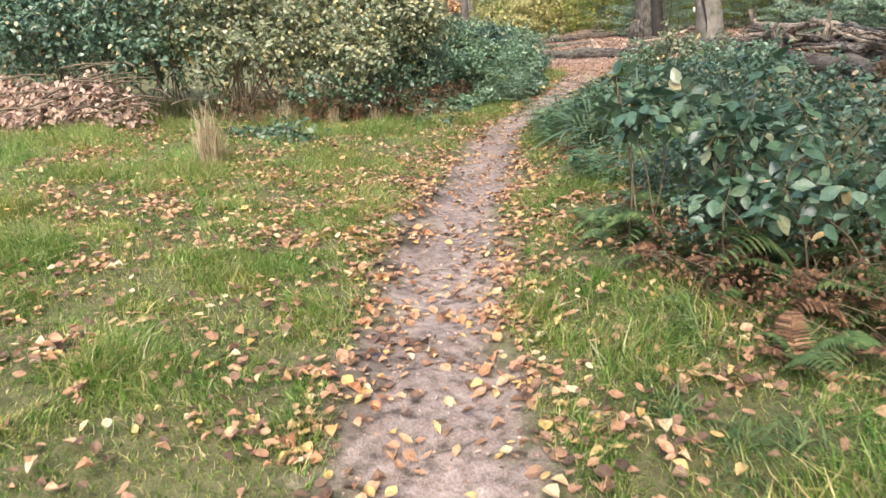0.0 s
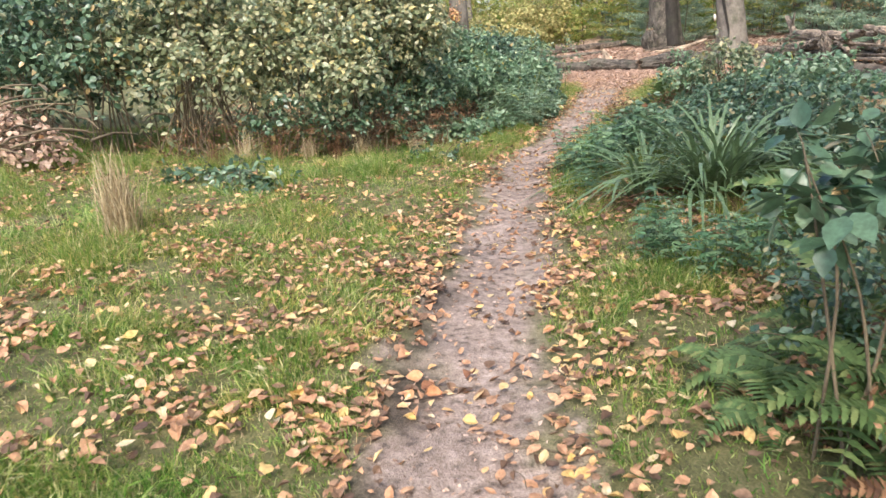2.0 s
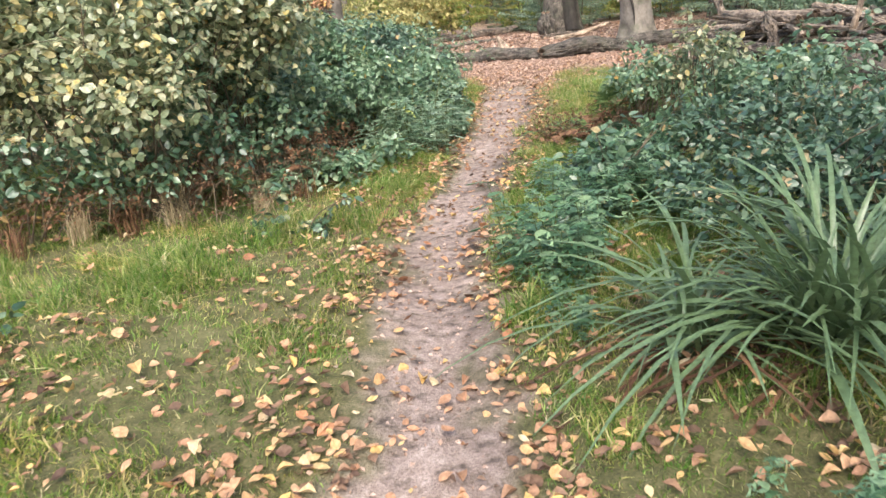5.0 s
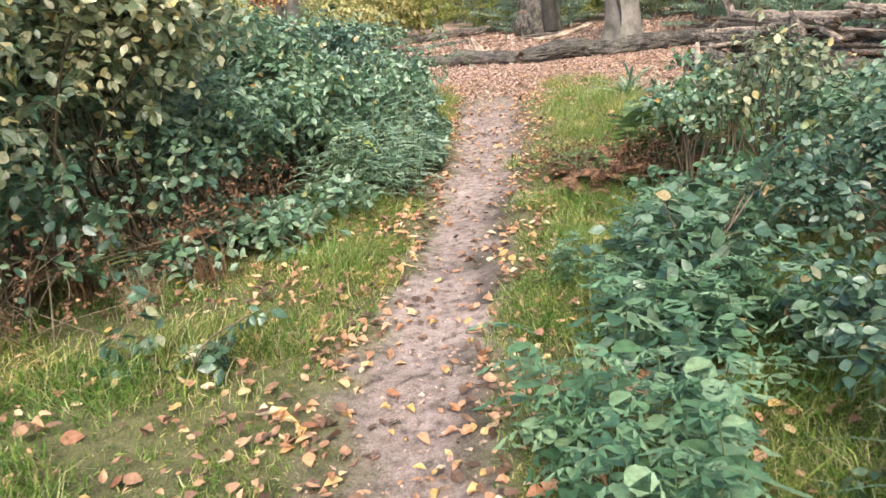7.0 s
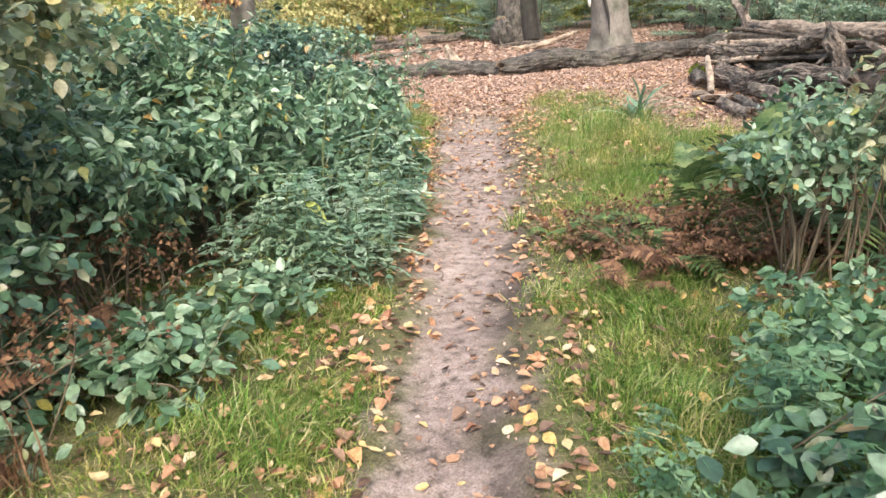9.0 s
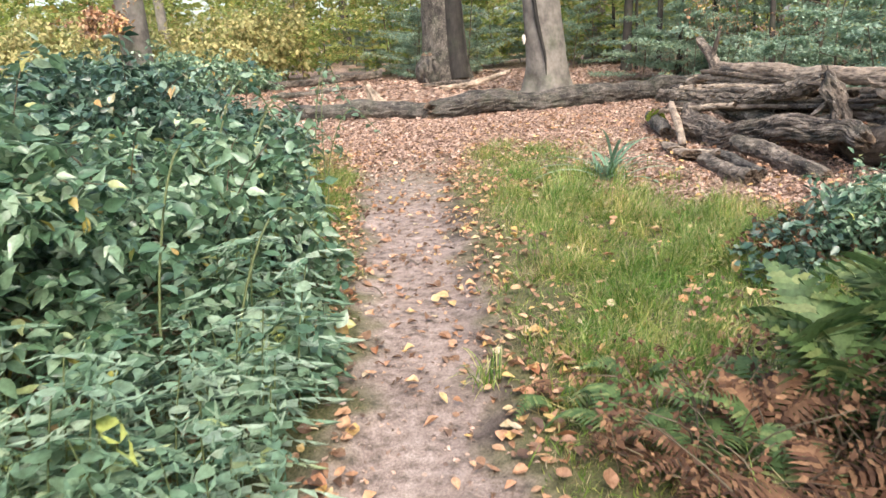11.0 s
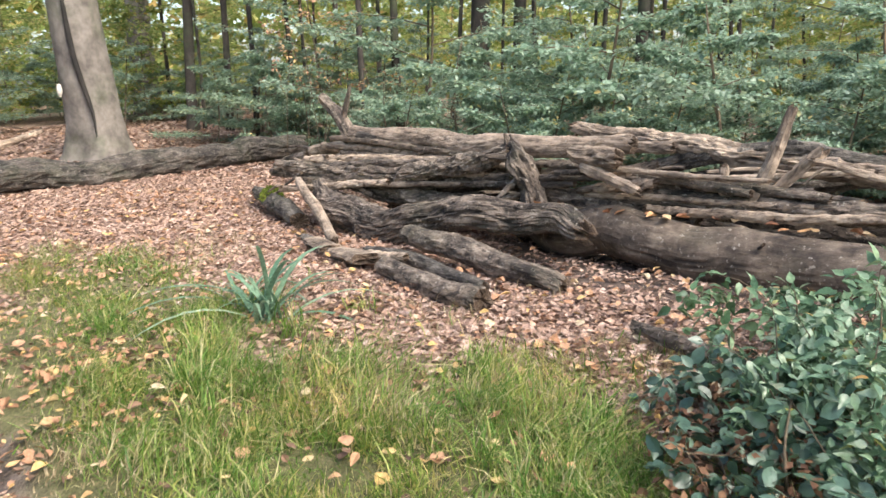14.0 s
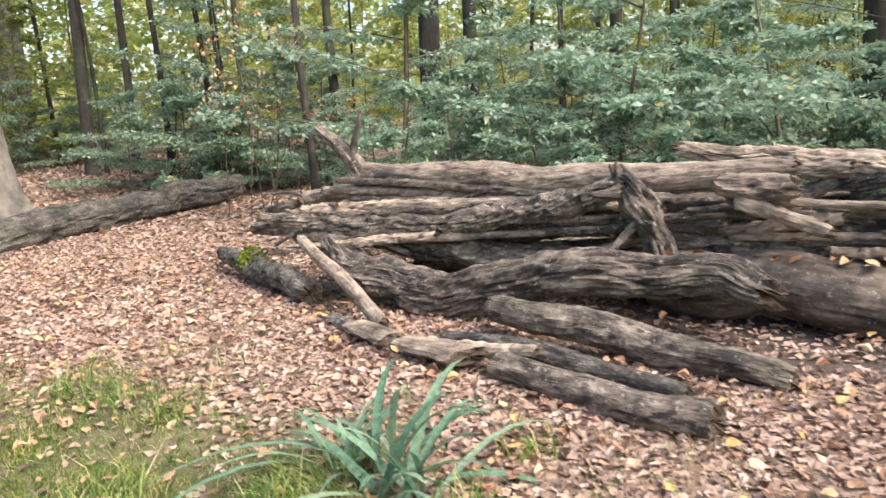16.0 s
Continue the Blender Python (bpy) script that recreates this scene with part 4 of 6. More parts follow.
bush("bramble_runner", [(0.8, 14.5, 0.05, 0.5, 0.3, 0.22), (0.2, 14.2, 0.05, 0.6, 0.3, 0.22)], 170, 0.085, M_BRAMBLE, "low bramble runner at the foot of the thicket", seed=11, stems=8, group="bramble runners")
bush("bramble_runner", [(2.35, 17.6, 0.02, 0.35, 0.6, 0.25), (2.0, 16.3, 0.0, 0.35, 0.5, 0.25)], 300, 0.085, M_BRAMBLE, "low bramble runner beside the path", seed=12, stems=8, group="bramble runners")

# long bare canes arching out of the bramble mound
g_cane = np.random.default_rng(61)
for k in range(9):
    y = g_cane.uniform(15.4, 21.5)
    x = float(np.interp(y, PATH_Y, PATH_X)) - g_cane.uniform(0.75, 1.3)
    z = z_at(x, y)
    cane = thing("bramble_cane", x, y, z, "long pale bramble cane arching from the mound", "bramble cane", "bramble canes")
    h, o = g_cane.uniform(0.9, 1.4), g_cane.uniform(0.15, 0.4)
    cv, cf = tube(bend([(0, 0, -0.03), (o * 0.3, 0.1, h * 0.6), (o, 0.2, h), (o * 1.8, 0.3, h * 0.75)], 16), (0.007, 0.003), 6)
    part("cane", mesh_of("cane", cv, cf, M_GREEN_STEM, True), cane)
    cp = bend([(o * 0.3, 0.1, h * 0.6), (o, 0.2, h), (o * 1.8, 0.3, h * 0.75)], 9)
    lv, lf = leaf_cloud(cp, np.tile([0.2, 0, 1.0], (9, 1)), 0.075, 3, 0.9, (LEAF, LEAF_F), g_cane)
    tagged(part("leaves", mesh_of("leaves", lv, lf, M_BRAMBLE, True), cane), kind="stuff")

# ---- shrubs along the right of the path ----
bush("broadleaf_shrub", [(1.4, 4.85, 0.8, 0.3, 0.26, 0.2), (1.85, 4.6, 0.62, 0.38, 0.35, 0.26)], 120, 0.115, M_BROAD, "arching broad-leaved bramble shrub over ferns", seed=13, stems=14, up=0.75, group="verge shrubs")
bush("broadleaf_shrub", [(2.1, 3.85, 0.4, 0.42, 0.4, 0.24), (1.7, 4.2, 0.35, 0.3, 0.3, 0.2)], 80, 0.1, M_BROAD, "sprawling broad-leaved bramble among dead bracken", seed=48, stems=14, up=0.7, group="verge shrubs")
bush("verge_thicket", [(2.9, 5.6, 0.3, 0.8, 1.0, 0.62), (3.4, 7.4, 0.3, 0.7, 0.9, 0.65), (3.0, 4.0, 0.25, 0.7, 0.8, 0.5)], 1300, 0.06, M_BROAD, "tangled green undergrowth beyond the verge", seed=14, stems=30, group="verge shrubs")
bush("verge_thicket", [(3.6, 9.8, 0.2, 0.9, 1.1, 0.5), (4.1, 11.8, 0.2, 1.0, 1.2, 0.5), (3.0, 10.6, 0.1, 0.6, 0.9, 0.42)], 2600, 0.06, M_BROAD, "tangled green undergrowth beyond the verge", seed=15, stems=30, group="verge shrubs")
bush("verge_thicket", [(3.05, 13.0, 0.05, 0.28, 0.4, 0.3), (3.5, 12.7, 0.05, 0.5, 0.6, 0.38)], 420, 0.062, M_NETTLE, "leafy green undergrowth beside the path", seed=16, stems=16, group="verge shrubs")
bush("hazel_sapling", [(3.7, 13.9, 0.5, 0.32, 0.28, 0.5), (4.4, 13.9, 0.48, 0.42, 0.32, 0.5)], 420, 0.058, M_BRAMBLE, "young leafy shrub with a few yellowed leaves", seed=17, stems=26, up=0.3, group="verge shrubs")
bush("verge_thicket", [(5.3, 14.0, 0.2, 0.7, 0.6, 0.5), (6.2, 14.6, 0.15, 0.6, 0.5, 0.5), (5.0, 12.8, 0.3, 1.0, 0.9, 0.55)], 900, 0.085, M_BRAMBLE, "dark bramble undergrowth beside the woodpile", seed=18, stems=20, group="verge shrubs")
bush("bramble_clump", [(5.75, 16.3, 0.16, 0.42, 0.36, 0.28), (6.3, 16.3, 0.18, 0.45, 0.42, 0.3)], 800, 0.06, M_BRAMBLE, "bright green bramble clump in front of the woodpile", seed=19, stems=16, up=0.85, shape=(POINTED, LEAF_F), group="verge shrubs")
bush("bramble_clump", [(7.0, 17.1, 0.02, 0.3, 0.35, 0.32), (7.4, 16.5, 0.05, 0.4, 0.4, 0.35)], 110, 0.09, M_NETTLE, "small green bramble at the foot of the logs", shape=(POINTED, LEAF_F), seed=20, stems=8, up=0.7, group="verge shrubs")


bush("verge_thicket", [(1.95, 5.4, 0.15, 0.5, 0.7, 0.42), (2.45, 4.5, 0.15, 0.6, 0.8, 0.45), (1.75, 4.55, 0.05, 0.4, 0.5, 0.32), (2.3, 6.4, 0.1, 0.5, 0.6, 0.4)], 1500, 0.055, M_BROAD, "tangled dark undergrowth below the arching shrub", seed=101, stems=40, group="verge shrubs", shape=(POINTED, LEAF_F))
bush("dead_bracken", [(1.65, 4.9, 0.1, 0.5, 0.6, 0.3), (1.95, 3.7, 0.05, 0.6, 0.6, 0.3), (1.5, 4.2, 0.0, 0.4, 0.5, 0.25)], 420, 0.035, M_RUST, DEAD, "dead bracken", "dead bracken", seed=102, stems=70, stem_r=0.005, shape=(SMALL_LEAF, SMALL_LEAF_F), up=0.15)
bush("dead_bracken", [(3.2, 14.6, 0.0, 0.45, 0.5, 0.3), (3.9, 14.9, 0.0, 0.6, 0.5, 0.35), (4.0, 14.3, 0.05, 0.6, 0.4, 0.4)], 380, 0.035, M_RUST, DEAD, "dead bracken", "dead bracken", seed=103, stems=70, stem_r=0.005, shape=(SMALL_LEAF, SMALL_LEAF_F), up=0.15)
bush("bramble_clump", [(5.6, 16.45, 0.0, 0.5, 0.4, 0.25), (6.1, 16.75, 0.0, 0.45, 0.35, 0.22), (5.2, 16.3, 0.0, 0.4, 0.35, 0.2)], 260, 0.075, M_DARK_BRAMBLE, "low glossy dark bramble leaves in the grass", seed=104, stems=20, up=0.8, group="verge shrubs")
bush("broadleaf_shrub", [(4.35, 13.75, 0.75, 0.4, 0.35, 0.35), (4.0, 13.9, 0.55, 0.3, 0.3, 0.35)], 130, 0.075, M_HAZEL, "young hazel with pale yellowing leaves", seed=105, stems=14, up=0.4, group="verge shrubs")

# ---- ferns ----
def frond_mesh(name, length, mat, seed):
    """A fern frond: arching midrib and toothed leaflets in pairs, shorter toward the tip."""
    g = np.random.default_rng(seed)
    n = 22
    t = np.linspace(0, 1, n)
    rib = np.stack([0.04 * np.sin(t * 3 + seed), t * length * 0.9, length * (0.42 * np.sin(t * 2.3) - 0.28 * t * t)], -1)
    pieces = []
    for k in range(3, n):
        s = t[k]
        w = length * 0.26 * np.sin(np.pi * min(1, (1 - s) * 0.62 + 0.02)) * (0.55 if k == 3 else 1)
        for side in (-1, 1):
            m = 6
            u = np.linspace(0, 1, m)
            c = rib[k] + np.stack([side * u * w, u * w * 0.35 + 0 * u, -0.22 * w * u * u + 0.02 * w * u], -1)
            wide = length * 0.024 * (1 - u ** 2) * np.where(np.arange(m) % 2, 1.25, 0.8)
            a, b = c + np.stack([0 * u, wide, 0.15 * wide], -1), c - np.stack([0 * u, wide, 0 * wide], -1)
            vv = np.stack([a, b], 1).reshape(-1, 3)
            i = np.arange(m - 1) * 2
            pieces.append((vv, np.stack([i, i + 1, i + 3, i + 2], -1)))
    pieces.append(tube(rib, (0.005, 0.0015), 4))
    v, f = join(pieces)
    return mesh_of(name, v, f, mat, True)


FRONDS = [frond_mesh("frond", 0.75, M_FERN, 1), frond_mesh("frond", 0.6, M_FERN, 2)]
BROWN_FRONDS = [frond_mesh("frond", 0.6, M_RUST, 3)]


def fern(x, y, count, size, label, seed, brown=0.15, lean=0.0, rise=0.0):
    g = np.random.default_rng(seed)
    root = thing("fern", x, y, z_at(x, y), label, "fern", "ferns beside the path")
    for k in range(count):
        bank = BROWN_FRONDS if g.random() < brown else FRONDS
        o = part("frond", bank[k % len(bank)], root)
        o.matrix_basis = pose(0, 0, 0, g.uniform(-8, 26) + (18 if size > 1.3 else 0) + rise, g.uniform(-12, 12), 360 * k / count + g.uniform(-20, 20) + lean) @ Matrix.Scale(size * g.uniform(0.7, 1.15), 4)
    return root


GREEN_FERN = "arching green fern with toothed fronds on the verge"
BROWN_FERN = "browning fern with drooping dead fronds on the verge"
for x, y, c, s, b in ((1.5, 4.65, 10, 0.8, 0.15), (1.8, 4.2, 9, 0.8, 0.25), (-0.5, 13.35, 8, 0.8, 0.3), (0.15, 14.1, 8, 0.7, 0.3), (-1.4, 12.6, 7, 0.7, 0.4), (1.95, 3.75, 10, 0.8, 0.4), (1.45, 4.45, 8, 0.65, 0.35), (2.2, 4.3, 11, 0.95, 0.3), (1.2, 5.6, 7, 0.55, 0.1), (1.7, 5.0, 12, 1.05, 0.1), (2.0, 4.1, 12, 1.1, 0.25), (1.55, 5.5, 9, 0.9, 0.1), (2.3, 3.4, 10, 1.0, 0.2), (0.6, 14.9, 7, 0.7, 0.3), (2.6, 7.4, 11, 1.2, 0.15), (2.9, 8.6, 9, 1.1, 0.1), (3.3, 9.3, 9, 1.1, 0.1), (2.2, 6.3, 8, 0.8, 0.3),
                      (3.5, 15.0, 9, 0.75, 0.3), (3.3, 14.5, 8, 0.75, 0.3), (4.5, 15.0, 11, 1.1, 0.1), (4.6, 14.4, 10, 1.2, 0.1), (3.15, 14.95, 7, 0.5, 0.5), (3.45, 15.5, 7, 0.5, 0.2), (3.05, 15.5, 6, 0.42, 0.5), (2.95, 14.2, 7, 0.5, 0.8)):
    fern(x, y, c, s, GREEN_FERN if b < 0.5 else BROWN_FERN, int(1000 + x * 100 + y * 10), b)

# tall upright bracken among its dead brown fronds
for x, y, c, s, b, up in ((3.75, 14.75, 9, 1.1, 0.0, 34), (4.05, 14.55, 9, 1.25, 0.0, 38), (4.3, 14.85, 8, 1.2, 0.0, 36), (3.45, 14.75, 8, 0.8, 0.3, 15), (3.35, 14.3, 9, 0.75, 0.8, 0), (3.8, 14.3, 9, 0.85, 0.8, 4), (3.2, 14.75, 8, 0.6, 0.85, 0), (4.3, 14.3, 9, 0.9, 0.7, 6), (3.1, 15.1, 8, 0.5, 0.6, 0),
                          (1.45, 4.9, 9, 0.8, 0.1, 18), (1.75, 5.6, 9, 0.9, 0.1, 22), (2.05, 5.0, 9, 0.95, 0.2, 26), (1.65, 4.0, 9, 0.75, 0.75, 2), (2.0, 3.5, 9, 0.8, 0.7, 4), (1.35, 4.5, 8, 0.6, 0.7, 0), (2.4, 4.1, 9, 1.0, 0.3, 18), (1.25, 5.2, 7, 0.55, 0.3, 4), (1.55, 3.1, 8, 0.55, 0.5, 4), (2.0, 2.8, 8, 0.6, 0.4, 6), (1.3, 3.7, 7, 0.5, 0.4, 0),
                          (-0.2, 13.7, 8, 0.8, 0.5, 10), (0.35, 14.4, 8, 0.75, 0.3, 12), (-0.9, 13.0, 8, 0.8, 0.7, 8)):
    fern(x, y, c, s, GREEN_FERN if b < 0.5 else BROWN_FERN, int(3000 + x * 100 + y * 10), b, 0.0, up)


# ---- strap-leaved clumps ----
def strap_blades(count, length, width, spread, g, stiff=0.5):
    """Long keeled blades that rise from one crown and arch over."""
    m = 8
    pieces = []
    for k in range(count):
        a = g.uniform(0, 2 * np.pi)
        ln = length * g.uniform(0.55, 1.15)
        rise = g.uniform(stiff - 0.3, stiff + 0.35)
        t = np.linspace(0, 1, m)
        out = ln * spread * (t * (0.35 + 0.9 * (1 - rise)) + 0.5 * t * t * (1 - rise))
        up = ln * (t * (0.55 + 0.5 * rise) - (0.75 - 0.45 * rise) * t ** 2.4)
        way, side = np.array([np.cos(a), np.sin(a), 0]), np.array([-np.sin(a), np.cos(a), 0])
        c = np.outer(out, way) + np.outer(up, (0, 0, 1)) + g.normal(0, 0.05, 3) * (1, 1, 0) + np.outer(t * t * g.normal(0, 0.12) * ln, side)
        w = width * g.uniform(0.7, 1.2) * np.sin(np.pi * np.clip(0.18 + 0.82 * t, 0, 1)) ** 0.6
        keel = np.outer(w * 0.35, (0, 0, -1))
        vv = np.stack([c + np.outer(w, side), c + keel, c - np.outer(w, side)], 1).reshape(-1, 3)
        i = np.arange(m - 1) * 3
        pieces.append((vv, np.concatenate([np.stack([i, i + 1, i + 4, i + 3], -1), np.stack([i + 1, i + 2, i + 5, i + 4], -1)])))
    return join(pieces)


BLADE_BANK = {}


def sedge(name, x, y, count, length, width, spread, label, category, seed, mat=M_SEDGE, stiff=0.5, dead=0, group="", single=False):
    """A clump of blades from one crown: single blades where they can be told apart, else one joined part."""
    g = np.random.default_rng(seed)
    root = thing(name, x, y, z_at(x, y) - 0.02, label, category, group)
    if single:
        key = (length, width, spread, stiff, mat.name)
        if key not in BLADE_BANK:
            BLADE_BANK[key] = [mesh_of("blade", *strap_blades(1, length, width, spread, np.random.default_rng(500 + k), stiff), mat, True) for k in range(14)]
        for k in range(count):
            o = part("blade", BLADE_BANK[key][k % 14], root)
            o.matrix_basis = pose(g.normal(0, 0.05), g.normal(0, 0.05), 0, g.normal(0, 7), g.normal(0, 7), g.uniform(0, 360)) @ Matrix.Scale(g.uniform(0.7, 1.15), 4)
    else:
        v, f = strap_blades(count, length, width, spread, g, stiff)
        tagged(part("turf", mesh_of("turf", v, f, mat, True), root), kind="stuff")
    if dead:
        v, f = strap_blades(dead, length * 0.6, width * 0.7, spread * 1.1, g, 0.05)
        v[:, 2] = np.maximum(v[:, 2], 0.01)
        tagged(part("dead_growth", mesh_of("dead_growth", v, f, M_RUST, True), root, "rusty dead blades at the base"), kind="stuff")
    return root


SEDGE = "large drooping sedge clump with long arching blades"
sedge("sedge_clump", 2.4, 9.0, 230, 1.6, 0.017, 0.66, SEDGE, "sedge", 41, stiff=0.56, dead=60, group="sedge clumps", single=True)
sedge("sedge_clump", 1.9, 9.3, 90, 1.15, 0.014, 0.75, SEDGE, "sedge", 42, dead=30, group="sedge clumps", single=True)
sedge("sedge_clump", 2.9, 9.35, 120, 1.4, 0.015, 0.75, SEDGE, "sedge", 43, dead=20, group="sedge clumps", single=True)
M_STRAP = leaf_material("strap_leaf", [(0.0, (0.1, 0.2, 0.12)), (0.6, (0.22, 0.35, 0.22)), (1.0, (0.36, 0.46, 0.3))], 0.4, 0.3, single=True)
STRAP = "small clump of grey-green strap leaves by the litter"
sedge("strap_clump", 6.0, 19.65, 26, 0.85, 0.018, 0.8, STRAP, "plant", 44, stiff=0.55, group="strap-leaved plants", mat=M_STRAP, single=True)
sedge("strap_clump", 6.15, 19.95, 18, 0.7, 0.016, 0.85, STRAP, "plant", 45, stiff=0.5, group="strap-leaved plants", mat=M_STRAP, single=True)
TUFT = "tall tuft of green grass"
for k, (x, y, c, s) in enumerate(((5.0, 19.1, 130, 0.5), (5.35, 19.5, 90, 0.45), (4.75, 18.7, 80, 0.4), (5.6, 18.6, 70, 0.38), (5.9, 19.3, 60, 0.42), (-1.55, 10.2, 140, 0.42), (5.2, 17.5, 60, 0.35), (2.9, 15.9, 50, 0.35), (1.25, 9.9, 50, 0.45), (6.0, 18.0, 60, 0.33), (5.7, 17.2, 60, 0.36), (6.25, 19.9, 70, 0.3), (5.75, 20.1, 60, 0.28), (6.5, 19.3, 50, 0.25), (5.4, 20.5, 60, 0.24), (6.2, 21.2, 50, 0.2))):
    sedge("grass_tuft", x, y, c, s, 0.0035, 0.45, TUFT, "grass tuft", 60 + k, mat=M_GRASS, stiff=0.6, group="grass tufts")
SHADED = "dark lush grass tuft on the shaded verge"
g_tuft = np.random.default_rng(91)
for k in range(26):
    x, y = g_tuft.uniform(0.75, 2.3), g_tuft.uniform(1.6, 3.7)
    sedge("grass_tuft", x, y, 45, g_tuft.uniform(0.2, 0.34), 0.004, 0.6, SHADED, "grass tuft", 400 + k, mat=M_FERN, stiff=0.45, group="shaded grass tufts")
DRYT = "bleached dry grass tussock standing in the meadow"
sedge("dry_tussock", -2.45, 8.3, 300, 0.8, 0.0045, 0.34, DRYT, "grass tussock", 80, mat=M_DRY, stiff=0.85, group="dry tussocks")
for k in range(13):
    u = k / 12
    sedge("dry_tussock", -2.6 + 2.7 * u + 0.15 * math.sin(k * 2.1), 11.7 + 1.6 * u + 0.2 * math.sin(k * 3.7), 70, 0.45 + 0.1 * math.sin(k), 0.003, 0.4, "dry straw-coloured grass at the foot of the thicket", "grass tussock", 90 + k, mat=M_DRY if k % 3 else M_RUST, stiff=0.8, group="dry tussocks")


# ---- nettles ----
def nettle_meshes(seed, tall):
    g = np.random.default_rng(seed)
    t = np.linspace(0, 1, 7)
    lean = g.uniform(-0.15, 0.15, 2)
    rib = np.stack([lean[0] * t * t * tall, lean[1] * t * t * tall, t * tall], -1)
    stem = tube(rib, (0.004, 0.002), 5)
    pv, pn, ways, size = [], [], [], []
    for k in range(7):
        s = 0.25 + 0.75 * k / 6
        p = np.array([np.interp(s, t, rib[:, i]) for i in range(3)])
        for j in (0, 1):
            a = k * np.pi / 2 + j * np.pi + g.normal(0, 0.2)
            pv.append(p)
            ways.append(a)
            size.append(0.11 * (1.1 - 0.55 * abs(s - 0.6) * 2) * g.uniform(0.85, 1.2))
        if k == 6:
            for j in range(2):
                pv.append(p)
                ways.append(j * np.pi + 0.7)
                size.append(0.05)
    spots = []
    for p, a, z in zip(pv, ways, size):
        spots.append((Matrix.Translation(p) @ Euler((g.uniform(-0.5, 0.15), g.uniform(-0.25, 0.25), a), "XYZ").to_matrix().to_4x4() @ Matrix.Scale(z, 4)))
    return mesh_of("stem", stem[0], stem[1], M_GREEN_STEM, True), spots


M_NETTLE_ONE = leaf_material("nettle_leaf_single", [(0.0, (0.045, 0.11, 0.05)), (0.5, (0.13, 0.25, 0.12)), (1.0, (0.28, 0.4, 0.22))], 0.4, 0.25, single=True, gloss=0.55)
# a toothed nettle blade, cupped along the midrib
rim = [(0.0, 0.0), (0.13, 0.06), (0.2, 0.17), (0.25, 0.2), (0.25, 0.33), (0.28, 0.37), (0.23, 0.5), (0.25, 0.55), (0.17, 0.68), (0.18, 0.73), (0.09, 0.87), (0.0, 1.08)]
rim_v = [(x, y, 0.12 * x) for x, y in rim] + [(-x, y, 0.12 * x) for x, y in rim[-2:0:-1]]
spine = [(0.0, 0.3, -0.03), (0.0, 0.6, -0.03), (0.0, 0.85, -0.06)]
NETTLE_V = np.array(rim_v + spine)
NETTLE_V[:, 2] -= 0.09 * NETTLE_V[:, 1] ** 2
NETTLE_V *= (1.45, 1.4, 1.2)
n_rim = len(rim_v)
NETTLE_F = np.array([(i, (i + 1) % n_rim, n_rim + (0 if min(NETTLE_V[i, 1], NETTLE_V[(i + 1) % n_rim, 1]) < 0.45 else 1 if min(NETTLE_V[i, 1], NETTLE_V[(i + 1) % n_rim, 1]) < 0.72 else 2)) for i in range(n_rim)])
NETTLE_LEAF = mesh_of("leaf", NETTLE_V, NETTLE_F, M_NETTLE_ONE, True)
M_LANCE_ONE = leaf_material("lance_leaf_single", [(0.0, (0.1, 0.19, 0.11)), (0.5, (0.24, 0.36, 0.23)), (0.93, (0.42, 0.52, 0.38)), (1.0, (0.4, 0.44, 0.08))], 0.38, 0.3, single=True, gloss=0.6)
LANCE_LEAF = mesh_of("leaf", NETTLE_V * (0.62, 1.12, 1), NETTLE_F, M_LANCE_ONE, True)
NETTLES = [nettle_meshes(s, h) for s, h in ((1, 0.5), (2, 0.42), (3, 0.34), (4, 0.55))]
g_net = np.random.default_rng(5)


def nettles(cx, cy, rx, ry, n, scale=1.0, blade=None, label="fresh green nettle with paired pointed leaves"):
    for k in range(n):
        a, r = g_net.uniform(0, 2 * np.pi), math.sqrt(g_net.random())
        x, y = cx + rx * r * math.cos(a), cy + ry * r * math.sin(a)
        if path_gap(x, y) < 0.2:
            continue
        root = thing("nettle", x, y, z_at(x, y), label, "nettle", "nettles beside the path", g_net.uniform(0, 360))
        root.scale = (scale * g_net.uniform(0.8, 1.2),) * 3
        st, spots = NETTLES[k % 4]
        part("stem", st, root)
        for m in spots:
            part("leaf", blade or NETTLE_LEAF, root).matrix_basis = m


nettles(1.75, 7.3, 0.45, 0.4, 22, 0.85)
nettles(1.5, 7.9, 0.3, 0.3, 8, 0.6)
nettles(1.6, 10.55, 0.42, 0.45, 32, 1.0)
nettles(2.45, 11.5, 0.5, 0.6, 42, 0.9)
nettles(2.2, 12.4, 0.25, 0.4, 9, 0.55)
nettles(2.9, 12.4, 0.4, 0.6, 26, 0.95)
nettles(1.55, 15.3, 0.5, 0.5, 46, 1.15, LANCE_LEAF, "grey-green nettle with long lance-shaped leaves")
nettles(1.95, 16.1, 0.35, 0.4, 22, 1.2, LANCE_LEAF, "grey-green nettle with long lance-shaped leaves")
nettles(1.15, 15.0, 0.4, 0.3, 16, 1.1, LANCE_LEAF, "grey-green nettle with long lance-shaped leaves")
nettles(1.3, 9.9, 0.25, 0.6, 8, 0.6)


# ---- trees ----
def crown_points(top, n, r, g, low=0.0):
    d = g.normal(0, 1, (n, 3))
    d /= np.linalg.norm(d, axis=1, keepdims=True)
    return top + d * r * (g.random(n)[:, None] ** 0.4) + np.array([0, 0, low])


